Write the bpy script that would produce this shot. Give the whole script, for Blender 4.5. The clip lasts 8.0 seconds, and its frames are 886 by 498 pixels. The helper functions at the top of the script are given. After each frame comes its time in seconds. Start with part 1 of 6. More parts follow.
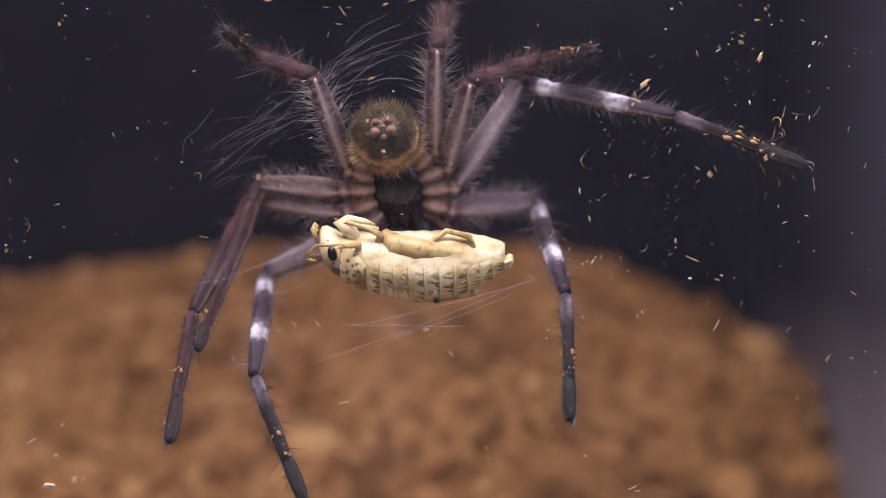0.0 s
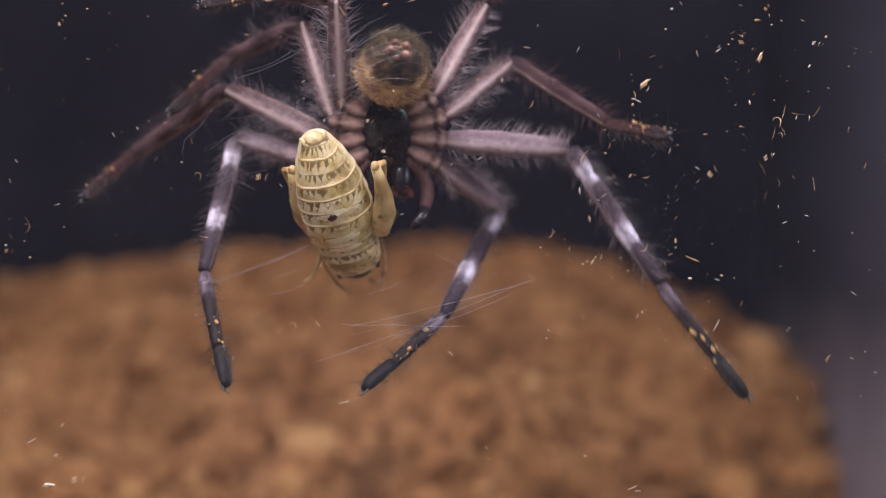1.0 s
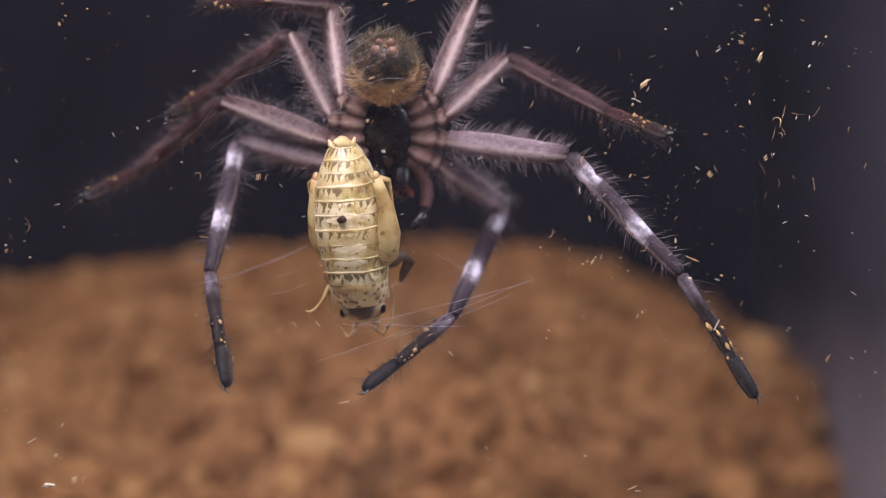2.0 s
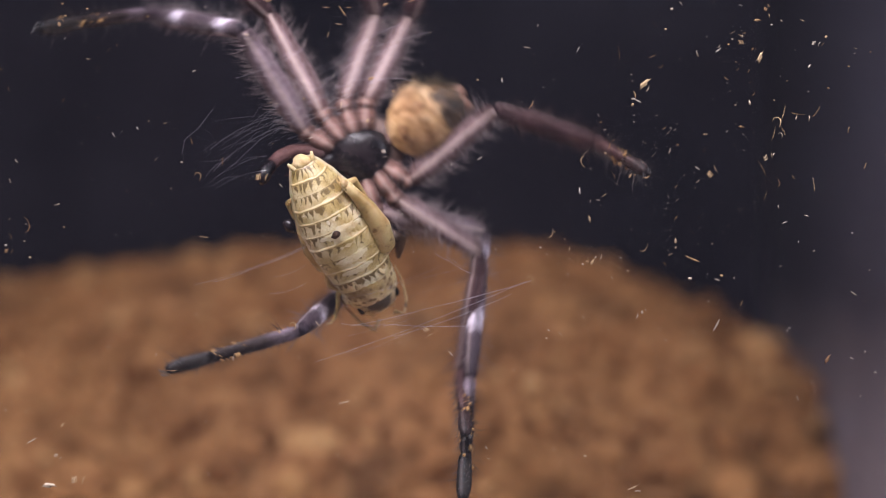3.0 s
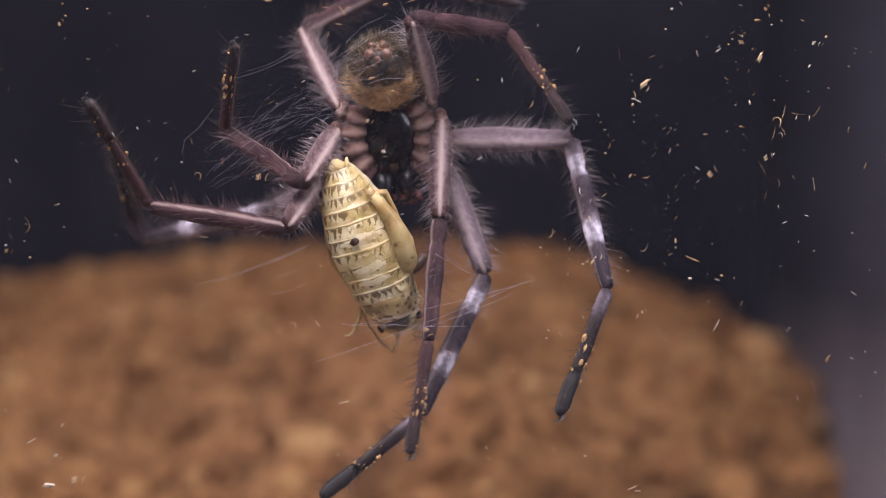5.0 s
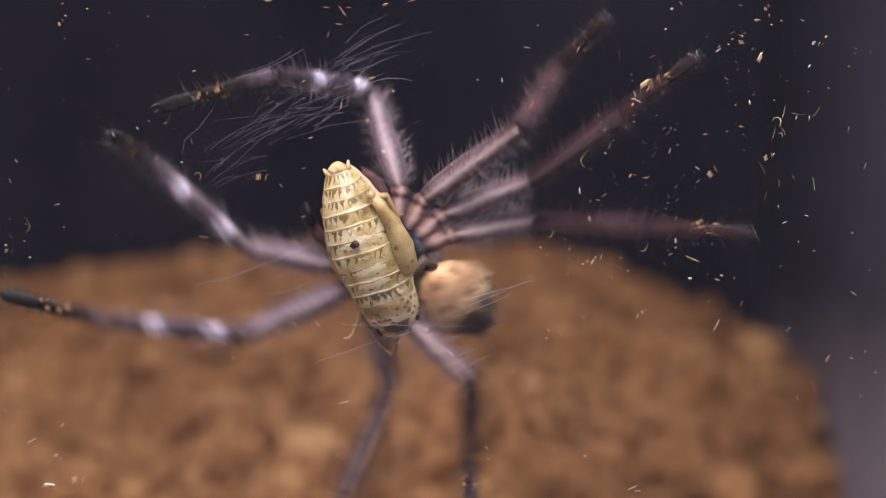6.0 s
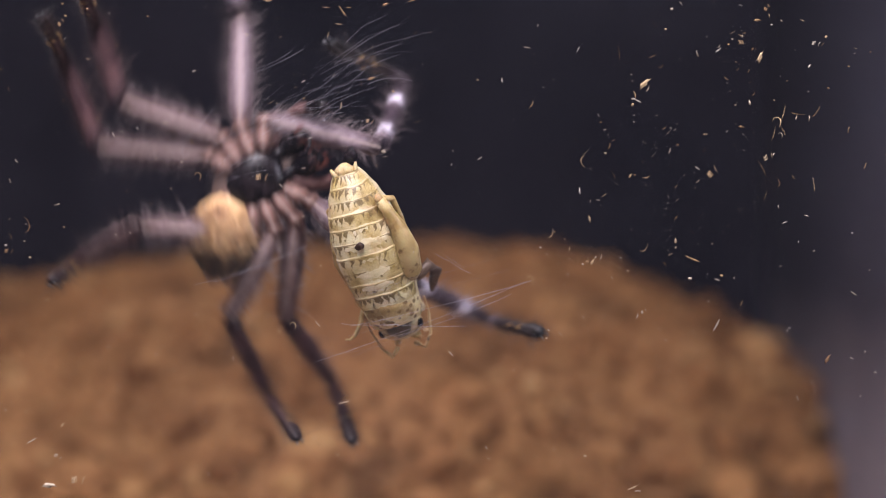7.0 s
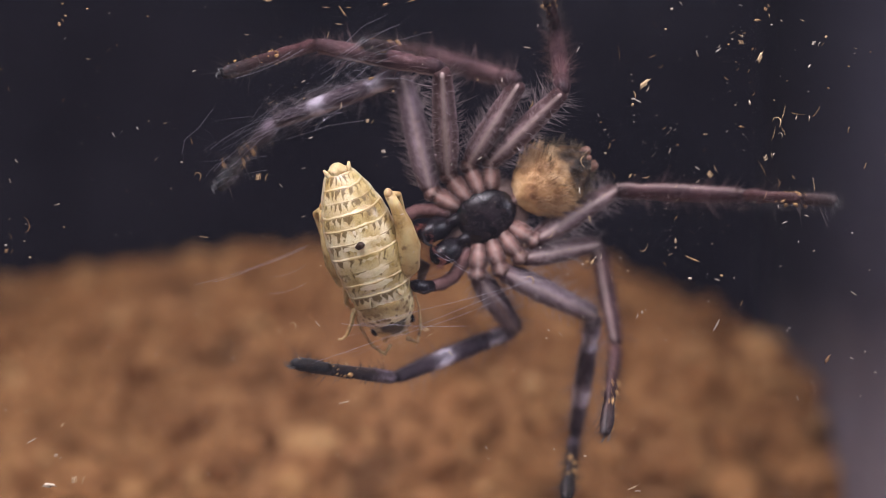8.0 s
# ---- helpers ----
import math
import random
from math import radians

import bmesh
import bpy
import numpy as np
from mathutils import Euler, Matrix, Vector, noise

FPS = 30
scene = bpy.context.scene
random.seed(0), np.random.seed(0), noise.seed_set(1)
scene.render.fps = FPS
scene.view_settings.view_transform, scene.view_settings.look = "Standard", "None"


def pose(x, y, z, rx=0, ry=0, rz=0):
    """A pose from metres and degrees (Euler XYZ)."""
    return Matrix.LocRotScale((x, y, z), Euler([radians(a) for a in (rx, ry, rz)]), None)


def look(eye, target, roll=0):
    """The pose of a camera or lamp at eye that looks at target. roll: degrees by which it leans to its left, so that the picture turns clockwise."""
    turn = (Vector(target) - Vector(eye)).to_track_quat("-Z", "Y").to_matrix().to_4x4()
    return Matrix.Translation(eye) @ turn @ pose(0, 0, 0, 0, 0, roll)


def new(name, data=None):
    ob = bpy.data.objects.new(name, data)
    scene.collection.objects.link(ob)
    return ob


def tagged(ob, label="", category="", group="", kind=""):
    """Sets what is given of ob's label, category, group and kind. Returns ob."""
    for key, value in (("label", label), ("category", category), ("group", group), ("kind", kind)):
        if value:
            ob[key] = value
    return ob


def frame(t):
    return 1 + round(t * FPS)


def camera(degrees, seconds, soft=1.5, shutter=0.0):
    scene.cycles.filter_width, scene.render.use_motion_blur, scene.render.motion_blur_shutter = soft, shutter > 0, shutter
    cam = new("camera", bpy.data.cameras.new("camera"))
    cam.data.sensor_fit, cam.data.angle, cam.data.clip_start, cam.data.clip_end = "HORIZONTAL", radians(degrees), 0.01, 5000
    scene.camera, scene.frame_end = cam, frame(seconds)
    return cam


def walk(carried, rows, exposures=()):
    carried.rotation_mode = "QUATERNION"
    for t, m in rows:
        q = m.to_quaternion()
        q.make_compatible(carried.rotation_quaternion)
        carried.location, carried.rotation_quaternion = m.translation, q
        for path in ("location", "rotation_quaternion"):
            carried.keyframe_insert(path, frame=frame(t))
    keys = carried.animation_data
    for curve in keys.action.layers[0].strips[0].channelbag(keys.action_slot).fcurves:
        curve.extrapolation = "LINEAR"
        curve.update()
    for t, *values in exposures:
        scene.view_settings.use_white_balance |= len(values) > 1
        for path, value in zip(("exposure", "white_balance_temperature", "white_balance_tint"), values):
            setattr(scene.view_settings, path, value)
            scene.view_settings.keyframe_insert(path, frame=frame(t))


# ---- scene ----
MM = 0.001
REACH = 0.3025          # lens to the inner face of the front glass

# camera: fixed on a stand before the glass
cam = camera(22.0, 8.0, soft=0.8, shutter=0.32)
cam.data.dof.use_dof = True
cam.data.dof.focus_distance = REACH + 0.0035
cam.data.dof.aperture_fstop = 8.5
STILL = look((0, -REACH, 0), (0, 0, 0))
walk(cam, [(0.0, STILL), (8.0, STILL)], exposures=[(0.0, 0.0), (8.0, 0.0)])

# light: a dim room, one lamp panel above and before the tank
world = bpy.data.worlds.new("room")
scene.world = world
world.use_nodes = True
world.node_tree.nodes["Background"].inputs[0].default_value = (0.55, 0.58, 0.75, 1)
world.node_tree.nodes["Background"].inputs[1].default_value = 0.012


def area_lamp(name, eye, target, size, watts, colour):
    data = bpy.data.lights.new(name, "AREA")
    data.shape, data.size, data.energy, data.color = "DISK", size, watts, colour
    ob = new(name, data)
    ob.matrix_world = look(eye, target)
    return ob


area_lamp("lamp_panel", (-0.085, -0.22, 0.34), (0.0, 0.03, 0.0), 0.24, 2.72, (0.965, 0.895, 1.0))
area_lamp("lamp_side", (0.30, -0.16, 0.16), (0.0, 0.02, 0.0), 0.12, 0.60, (0.84, 0.84, 1.0))


# ---- materials ----
class Mat:
    """Small node-tree writer round one Principled shader."""

    def __init__(self, name, rough=0.6, **sockets):
        self.m = bpy.data.materials.new(name)
        self.m.use_nodes = True
        self.t = self.m.node_tree
        self.b = self.t.nodes["Principled BSDF"]
        self.b.inputs["Roughness"].default_value = rough
        for key, value in sockets.items():
            self.b.inputs[key.replace("_", " ")].default_value = value

    def node(self, kind, links=(), **props):
        n = self.t.nodes.new(kind)
        for key, value in props.items():
            if key == "data_type":
                n.data_type = value
            elif key == "blend_type":
                n.blend_type = value
            elif key == "operation":
                n.operation = value
            elif key == "feature":
                n.feature = value
        for slot, source in links:
            if hasattr(source, "links"):
                self.t.links.new(source, n.inputs[slot])
            else:
                n.inputs[slot].default_value = source
        return n

    def coords(self, which="Object"):
        return self.node("ShaderNodeTexCoord").outputs[which]

    def noise(self, scale, detail=3, vec=None, rough=0.55):
        n = self.node("ShaderNodeTexNoise", [("Vector", vec or self.coords()), ("Scale", scale), ("Detail", detail), ("Roughness", rough)])
        return n.outputs["Fac"]

    def ramp(self, fac, stops):
        n = self.node("ShaderNodeValToRGB", [("Fac", fac)])
        e = n.color_ramp.elements
        while len(e) < len(stops):
            e.new(0.5)
        for el, (p, c) in zip(e, stops):
            el.position = p
            el.color = (*c, 1) if len(c) == 3 else c
        return n.outputs["Color"]

    def grey(self, fac, lo, hi, a=0.0, b=1.0):
        return self.ramp(fac, [(lo, (a, a, a)), (hi, (b, b, b))])

    def mix(self, fac, a, b, how="MIX"):
        n = self.node("ShaderNodeMix", data_type="RGBA", blend_type=how)
        for slot, source in ((0, fac), (6, a), (7, b)):
            if hasattr(source, "links"):
                self.t.links.new(source, n.inputs[slot])
            elif isinstance(source, tuple):
                n.inputs[slot].default_value = (*source, 1)
            else:
                n.inputs[slot].default_value = source
        return n.outputs[2]

    def math(self, op, a, b=0.0):
        return self.node("ShaderNodeMath", [(0, a), (1, b)], operation=op).outputs[0]

    def uv(self):
        n = self.node("ShaderNodeSeparateXYZ", [(0, self.coords("UV"))])
        return n.outputs[0], n.outputs[1]

    def colour(self, out):
        self.t.links.new(out, self.b.inputs["Base Color"])
        return self

    def bump(self, fac, strength, distance=0.0003):
        n = self.node("ShaderNodeBump", [("Height", fac), ("Strength", strength), ("Distance", distance)])
        self.t.links.new(n.outputs[0], self.b.inputs["Normal"])
        return self

    def gloss(self, fac, lo, hi):
        self.t.links.new(self.grey(fac, 0.3, 0.7, lo, hi), self.b.inputs["Roughness"])
        return self


def soil_material():
    k = Mat("coir_soil", 0.95, Specular_IOR_Level=0.15)
    big, mid, fine = k.noise(30, 3), k.noise(130, 4), k.noise(520, 5)
    c = k.ramp(big, [(0.36, (0.115, 0.048, 0.017)), (0.5, (0.245, 0.112, 0.042)), (0.64, (0.35, 0.166, 0.068))])
    c = k.mix(k.grey(mid, 0.44, 0.68, 0.0, 0.75), c, (0.39, 0.200, 0.084))
    c = k.mix(k.grey(fine, 0.42, 0.70, 0.0, 0.5), c, (0.48, 0.275, 0.116))
    dark = k.grey(k.noise(62, 3), 0.34, 0.46, 0.5, 0.0)
    k.colour(k.mix(dark, c, (0.045, 0.019, 0.010)))
    return k.bump(fine, 0.6, 0.001).m


def crumb_material():
    """Coir crumbs, each its own brown."""
    k = Mat("coir_crumbs", 0.95, Specular_IOR_Level=0.15)
    shade = k.node("ShaderNodeNewGeometry").outputs["Random Per Island"]
    c = k.ramp(shade, [(0.0, (0.17, 0.075, 0.027)), (0.3, (0.26, 0.121, 0.045)), (0.7, (0.37, 0.188, 0.074)), (0.93, (0.47, 0.26, 0.106)), (1.0, (0.58, 0.36, 0.165))])
    c = k.mix(k.grey(k.noise(900, 3), 0.45, 0.65, 0.0, 0.4), c, (0.24, 0.108, 0.040))
    k.colour(k.mix(k.grey(k.noise(62, 3), 0.34, 0.46, 0.6, 0.0), c, (0.075, 0.032, 0.012)))
    return k.m


def fleck_material():
    """Coir bits from cream to rust, each its own shade."""
    k = Mat("coir_fleck", 0.6)
    info = k.node("ShaderNodeObjectInfo").outputs["Random"]
    c = k.ramp(info, [(0.0, (0.16, 0.075, 0.030)), (0.3, (0.40, 0.24, 0.10)), (0.65, (0.58, 0.42, 0.23)), (1.0, (0.62, 0.56, 0.47))])
    return k.colour(k.mix(k.grey(k.noise(900, 3), 0.4, 0.7, 0.0, 0.5), c, (0.30, 0.18, 0.08))).m


def plain_material(name, base, other, scale, rough, **sockets):
    k = Mat(name, rough, **sockets)
    n = k.noise(scale, 4)
    k.colour(k.mix(k.grey(n, 0.35, 0.65), base, other))
    return k.bump(k.noise(scale * 6, 3), 0.15).m


def glass_material(name):
    """Clear glass under an uneven film of fine dust."""
    k = Mat(name, 0.0, Transmission_Weight=1.0, IOR=1.45)
    haze = k.node("ShaderNodeBsdfDiffuse", [("Color", (0.78, 0.80, 1.0, 1))])
    amount = k.ramp(k.noise(16, 4), [(0.3, (0.0016, 0.0016, 0.0016)), (0.7, (0.0078, 0.0078, 0.0078))])
    both = k.node("ShaderNodeMixShader", [(0, amount), (1, k.b.outputs[0]), (2, haze.outputs[0])])
    k.t.links.new(both.outputs[0], k.t.nodes["Material Output"].inputs[0])
    return k.m


def leg_material(name, stops, mottled, rough=0.6, line=0.0):
    """stops run from the near end of the segment to its tip."""
    k = Mat(name, rough, Specular_IOR_Level=0.12)
    u, v = k.uv()
    vv = k.node("ShaderNodeMath", [(0, k.noise(700, 3)), (1, 0.12), (2, v)], operation="MULTIPLY_ADD").outputs[0]
    c = k.ramp(k.math("SUBTRACT", vv, 0.06), stops)
    c = k.mix(k.grey(k.noise(1300, 4), 0.48, 0.60, 0.0, 0.5), c, mottled)
    c = k.mix(k.grey(k.noise(330, 4), 0.52, 0.64, 0.0, 0.3), c, mottled)
    edge = k.math("ABSOLUTE", k.math("SUBTRACT", u, 0.75))
    # shaded sides of the segment, painted as two darker bands
    side = k.ramp(edge, [(0.05, (0, 0, 0)), (0.12, (0.65, 0.65, 0.65)), (0.19, (0.45, 0.45, 0.45)), (0.26, (0, 0, 0))])
    c = k.mix(side, c, tuple(0.6 * q for q in mottled))
    # pale highlight down the middle, put into the colour
    highlight = k.grey(edge, 0.012, 0.055, 0.08 + 0.65 * line, 0.0)
    k.colour(k.mix(highlight, c, (0.60, 0.47, 0.42)))
    k.gloss(k.noise(900, 3), 0.34, 0.7)
    return k.bump(k.math("ADD", k.noise(3000, 3), k.noise(900, 3)), 0.7, 0.00015).m


def lit_wall_material():
    """Dark acrylic, reflected light painted in: paler towards the front and low over soil."""
    k = Mat("light_hazed_acrylic", 0.6, Specular_IOR_Level=0.2)
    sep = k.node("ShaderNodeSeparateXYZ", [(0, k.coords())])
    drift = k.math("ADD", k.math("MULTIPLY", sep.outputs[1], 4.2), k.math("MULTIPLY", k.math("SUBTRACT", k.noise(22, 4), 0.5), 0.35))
    haze = k.ramp(drift, [(0.30, (0.074, 0.074, 0.104)), (0.64, (0.046, 0.046, 0.066)), (1.0, (0.016, 0.0155, 0.022))])
    # bounce off the soil, painted as a paler low part
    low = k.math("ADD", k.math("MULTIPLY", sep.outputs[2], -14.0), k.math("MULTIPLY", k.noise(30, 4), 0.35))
    k.colour(k.mix(k.grey(low, 0.28, 0.78, 0.0, 0.8), haze, (0.34, 0.31, 0.35)))
    return k.bump(k.noise(60, 3), 0.1).m


M = {
    "soil": soil_material(),
    "glass": glass_material("front_glass"),
    "back": plain_material("dark_plastic", (0.0055, 0.0052, 0.0095), (0.0195, 0.0178, 0.0255), 13, 0.85, Specular_IOR_Level=0.12),
    "side": lit_wall_material(),
    "crumbs": crumb_material(),
    "fleck": fleck_material(),
    "crumb": plain_material("soil_crumb", (0.55, 0.33, 0.12), (0.30, 0.16, 0.06), 1500, 0.7),
    "dust": plain_material("pale_dust", (0.42, 0.31, 0.18), (0.60, 0.55, 0.48), 700, 0.6),
    "silk": plain_material("silk", (0.66, 0.62, 0.68), (0.30, 0.28, 0.33), 200, 0.35),
}


# ---- builders ----
def mesh_of(name, bm, material, smooth=True):
    me = bpy.data.meshes.new(name)
    bmesh.ops.recalc_face_normals(bm, faces=bm.faces)
    bm.to_mesh(me)
    bm.free()
    if material:
        me.materials.append(material)
    if smooth:
        for p in me.polygons:
            p.use_smooth = True
    return me


def part(name, bm, material, parent=None, label="", at=None, smooth=True):
    ob = new(name, mesh_of(name, bm, material, smooth))
    if parent:
        ob.parent = parent
    if at is not None:
        ob.matrix_basis = at
    return tagged(ob, label)


def share(name, mesh, parent, at=None, label=""):
    ob = new(name, mesh)
    ob.parent = parent
    if at is not None:
        ob.matrix_basis = at
    return tagged(ob, label)


def box(x0, x1, y0, y1, z0, z1, bevel=0.0006):
    bm = bmesh.new()
    bmesh.ops.create_cube(bm, size=1, matrix=Matrix.Translation(((x0 + x1) / 2, (y0 + y1) / 2, (z0 + z1) / 2)) @ Matrix.Diagonal((x1 - x0, y1 - y0, z1 - z0, 1)))
    if bevel:
        bmesh.ops.bevel(bm, geom=bm.edges[:], offset=bevel, segments=2, affect="EDGES")
    return bm


def loft(rings, n=16, bm=None, flat=0.0):
    """A closed skin over rings (x, y, z, rx, rz) set square to Y, in mm; UV: round the ring, along the length."""
    bm = bm or bmesh.new()
    uv = bm.loops.layers.uv.verify()
    total = rings[-1][1] - rings[0][1] or 1.0
    rows = []
    for x, y, z, rx, rz in rings:
        row = []
        for i in range(n):
            a = 2 * math.pi * i / n
            row.append(bm.verts.new((MM * (x + rx * math.cos(a)), MM * y, MM * (z + rz * math.sin(a)))))
        rows.append(row)
    for j in range(len(rows) - 1):
        v0, v1 = (rings[j][1] - rings[0][1]) / total, (rings[j + 1][1] - rings[0][1]) / total
        for i in range(n):
            f = bm.faces.new((rows[j][i], rows[j][(i + 1) % n], rows[j + 1][(i + 1) % n], rows[j + 1][i]))
            for loop, c in zip(f.loops, ((i / n, v0), ((i + 1) / n, v0), ((i + 1) / n, v1), (i / n, v1))):
                loop[uv].uv = c
    for row, v in ((rows[0], 0.0), (rows[-1], 1.0)):
        f = bm.faces.new(row)
        for loop in f.loops:
            loop[uv].uv = (0.5, v)
    return bm


def chain(points, radii, n=8, bm=None):
    """A skin over a bent line of points in mm."""
    bm = bm or bmesh.new()
    pts = [Vector(p) for p in points]
    rows = []
    side = None
    for i, p in enumerate(pts):
        d = (pts[min(i + 1, len(pts) - 1)] - pts[max(i - 1, 0)]).normalized()
        ref = Vector((0, 0, 1)) if abs(d.z) < 0.9 else Vector((1, 0, 0))
        side = (d.cross(ref) if side is None else side - d * side.dot(d)).normalized()
        up = side.cross(d)
        rows.append([bm.verts.new(MM * (p + radii[i] * (math.cos(2 * math.pi * k / n) * side + math.sin(2 * math.pi * k / n) * up))) for k in range(n)])
    for a, b in zip(rows, rows[1:]):
        for k in range(n):
            bm.faces.new((a[k], a[(k + 1) % n], b[(k + 1) % n], b[k]))
    bm.faces.new(rows[0])
    bm.faces.new(rows[-1])
    return bm


def blob(centre, radii, bm=None, seg=20, rough=0.0, scale=1.0):
    bm = bm or bmesh.new()
    made = bmesh.ops.create_uvsphere(bm, u_segments=seg, v_segments=max(8, seg * 2 // 3), radius=1)["verts"]
    for v in made:
        d = v.co.copy()
        k = 1 + rough * noise.noise(d * scale + Vector(centre))
        v.co = MM * (Vector(centre) + k * Vector((d.x * radii[0], d.y * radii[1], d.z * radii[2])))
    return bm


def hair(bm, root, way, length, thick, bend):
    """One tapered, curved bristle, in mm."""
    way = way.normalized()
    a = way.orthogonal().normalized()
    b = way.cross(a)
    mid, tip = root + way * length * 0.55 + bend * length * 0.12, root + way * length + bend * length * 0.42
    ends = []
    for p, r in ((root, thick), (mid, thick * 0.75)):
        ends.append([bm.verts.new(MM * (p + r * (math.cos(w) * a + math.sin(w) * b))) for w in (0, 2.094, 4.189)])
    top = bm.verts.new(MM * tip)
    for i in range(3):
        j = (i + 1) % 3
        bm.faces.new((ends[0][i], ends[0][j], ends[1][j], ends[1][i]))
        bm.faces.new((ends[1][i], ends[1][j], top))


# ---- the tank ----
def height(x, y):
    """Soil level in metres over the plan: a heap with a steep face and a rounded crest that falls away towards the side wall."""
    u, w = x / MM, y / MM
    p = Vector((u, w, 0))
    w += 6 * noise.noise(p * 0.045)
    z = float(np.interp(w, [0, 60, 92, 106, 120, 136, 150, 164, 180, 240], [-64, -62, -53, -42, -30, -16, -7, -1.5, -0.5, -8]))
    z -= float(np.interp(u, [-128, -91, -68, -40, 5, 25, 42, 60, 72, 77], [16, 8.5, 4.2, 0.8, 0, 2.5, 8, 17, 24, 31]))
    z += 2.0 * noise.noise(p * 0.06) + 1.6 * noise.noise(p * 0.14) + 0.9 * noise.noise(p * 0.4) + 0.45 * noise.noise(p * 1.0)
    return z * MM


def build_soil():
    bm = bmesh.new()
    nx, ny = 190, 190
    x0, x1, y0, y1 = -0.1278, 0.0763, 0.0012, 0.2390
    rows = []
    for j in range(ny):
        y = y0 + (y1 - y0) * j / (ny - 1)
        rows.append([bm.verts.new((x0 + (x1 - x0) * i / (nx - 1), y, height(x0 + (x1 - x0) * i / (nx - 1), y))) for i in range(nx)])
    for a, b in zip(rows, rows[1:]):
        for i in range(nx - 1):
            bm.faces.new((a[i], a[i + 1], b[i + 1], b[i]))
    return tagged(part("ground", bm, M["soil"]), "brown coir soil heaped into a mound", "soil", kind="structure")


def build_tank():
    # outer sheets; the front is the pane that the camera looks through
    pane = part("window_front", box(-0.130, 0.0795, -0.003, 0.0, -0.086, 0.110), M["glass"], smooth=False)
    pane.visible_shadow = False
    tagged(pane, "clear front glass pane specked with dust", "glass pane", kind="structure")
    tagged(part("wall_back", box(-0.130, 0.0795, 0.240, 0.243, -0.086, 0.110), M["back"], smooth=False), "dark plastic back wall of the tank", "wall", kind="structure")
    tagged(part("wall_right", box(0.0765, 0.0795, 0.0005, 0.2395, -0.083, 0.110), M["side"], smooth=False), "dark acrylic side wall of the tank, reflected light painted in", "wall", kind="structure")
    tagged(part("wall_left", box(-0.131, -0.128, 0.0005, 0.2395, -0.083, 0.110), M["back"], smooth=False), "dark plastic side wall of the tank", "wall", kind="structure")
    tagged(part("floor", box(-0.1275, 0.0760, 0.0005, 0.2395, -0.086, -0.083), M["back"], smooth=False), "dark plastic tank floor", "floor", kind="structure")


def build_crumbs():
    """Loose crumbs and fibres all over the heap, too many to count."""
    rnd = random.Random(12)
    ball = bmesh.new()
    bmesh.ops.create_icosphere(ball, subdivisions=1, radius=1)
    ico = [v.co.copy() for v in ball.verts]
    tri = [[v.index for v in f.verts] for f in ball.faces]
    ball.free()
    verts, faces = [], []
    for i in range(11000):
        x, y = rnd.uniform(-0.1, 0.0755), rnd.uniform(0.078, 0.178)
        size = 0.0004 + 0.0012 * rnd.random() ** 2.2 if i % 22 else rnd.uniform(0.0016, 0.0042)
        at = Vector((x, y, height(x, y) + size * 0.15))
        turn = Matrix.Rotation(rnd.uniform(0, 6.28), 3, "Z") @ Matrix.Rotation(rnd.uniform(0, 6.28), 3, "X")
        fat = Vector((rnd.uniform(0.6, 1.7), rnd.uniform(0.6, 1.1), rnd.uniform(0.4, 0.9))) * size
        n = len(verts)
        for d in ico:
            q = d * (1 + rnd.uniform(-0.25, 0.25))
            verts.append(at + turn @ Vector((q.x * fat.x, q.y * fat.y, q.z * fat.z)))
        faces += [[n + i for i in f] for f in tri]
    for _ in range(2600):
        x, y = rnd.uniform(-0.1, 0.0755), rnd.uniform(0.08, 0.176)
        n, a, w, lift = rnd.uniform(0.002, 0.007), rnd.uniform(0, 6.28), rnd.uniform(0.00006, 0.00018), rnd.uniform(0.0002, 0.0026)
        base = len(verts)
        for s in (0.0, 0.35, 0.7, 1.0):
            px, py = x + n * s * math.cos(a + 0.6 * s), y + n * s * math.sin(a + 0.6 * s)
            pz = height(x, y) + lift * math.sin(s * 2.6) + 0.0002
            verts += [(px - w * math.sin(a), py + w * math.cos(a), pz), (px + w * math.sin(a), py - w * math.cos(a), pz), (px, py, pz + 1.6 * w)]
        for i in range(3):
            for j in range(3):
                p, q = base + 3 * i + j, base + 3 * i + (j + 1) % 3
                faces.append([p, q, q + 3, p + 3])
    me = bpy.data.meshes.new("coir_crumbs")
    me.from_pydata(verts, [], faces)
    me.materials.append(M["crumbs"])
    return tagged(new("coir_crumbs", me), "loose brown coir crumbs and fibres over the mound", "coir", kind="stuff")


build_tank()
build_soil()
build_crumbs()


# ---- the spider ----
HIPS = {1: (6.6, 5.2), 2: (7.6, 2.0), 3: (7.4, -1.2), 4: (6.2, -4.0)}      # x, y in mm; z is 1.6
REACHES = {1: (16.5, 21.5, 18.5), 2: (17.5, 22.5, 19.5), 3: (14.5, 17.0, 15.5), 4: (15.5, 18.5, 17.5)}

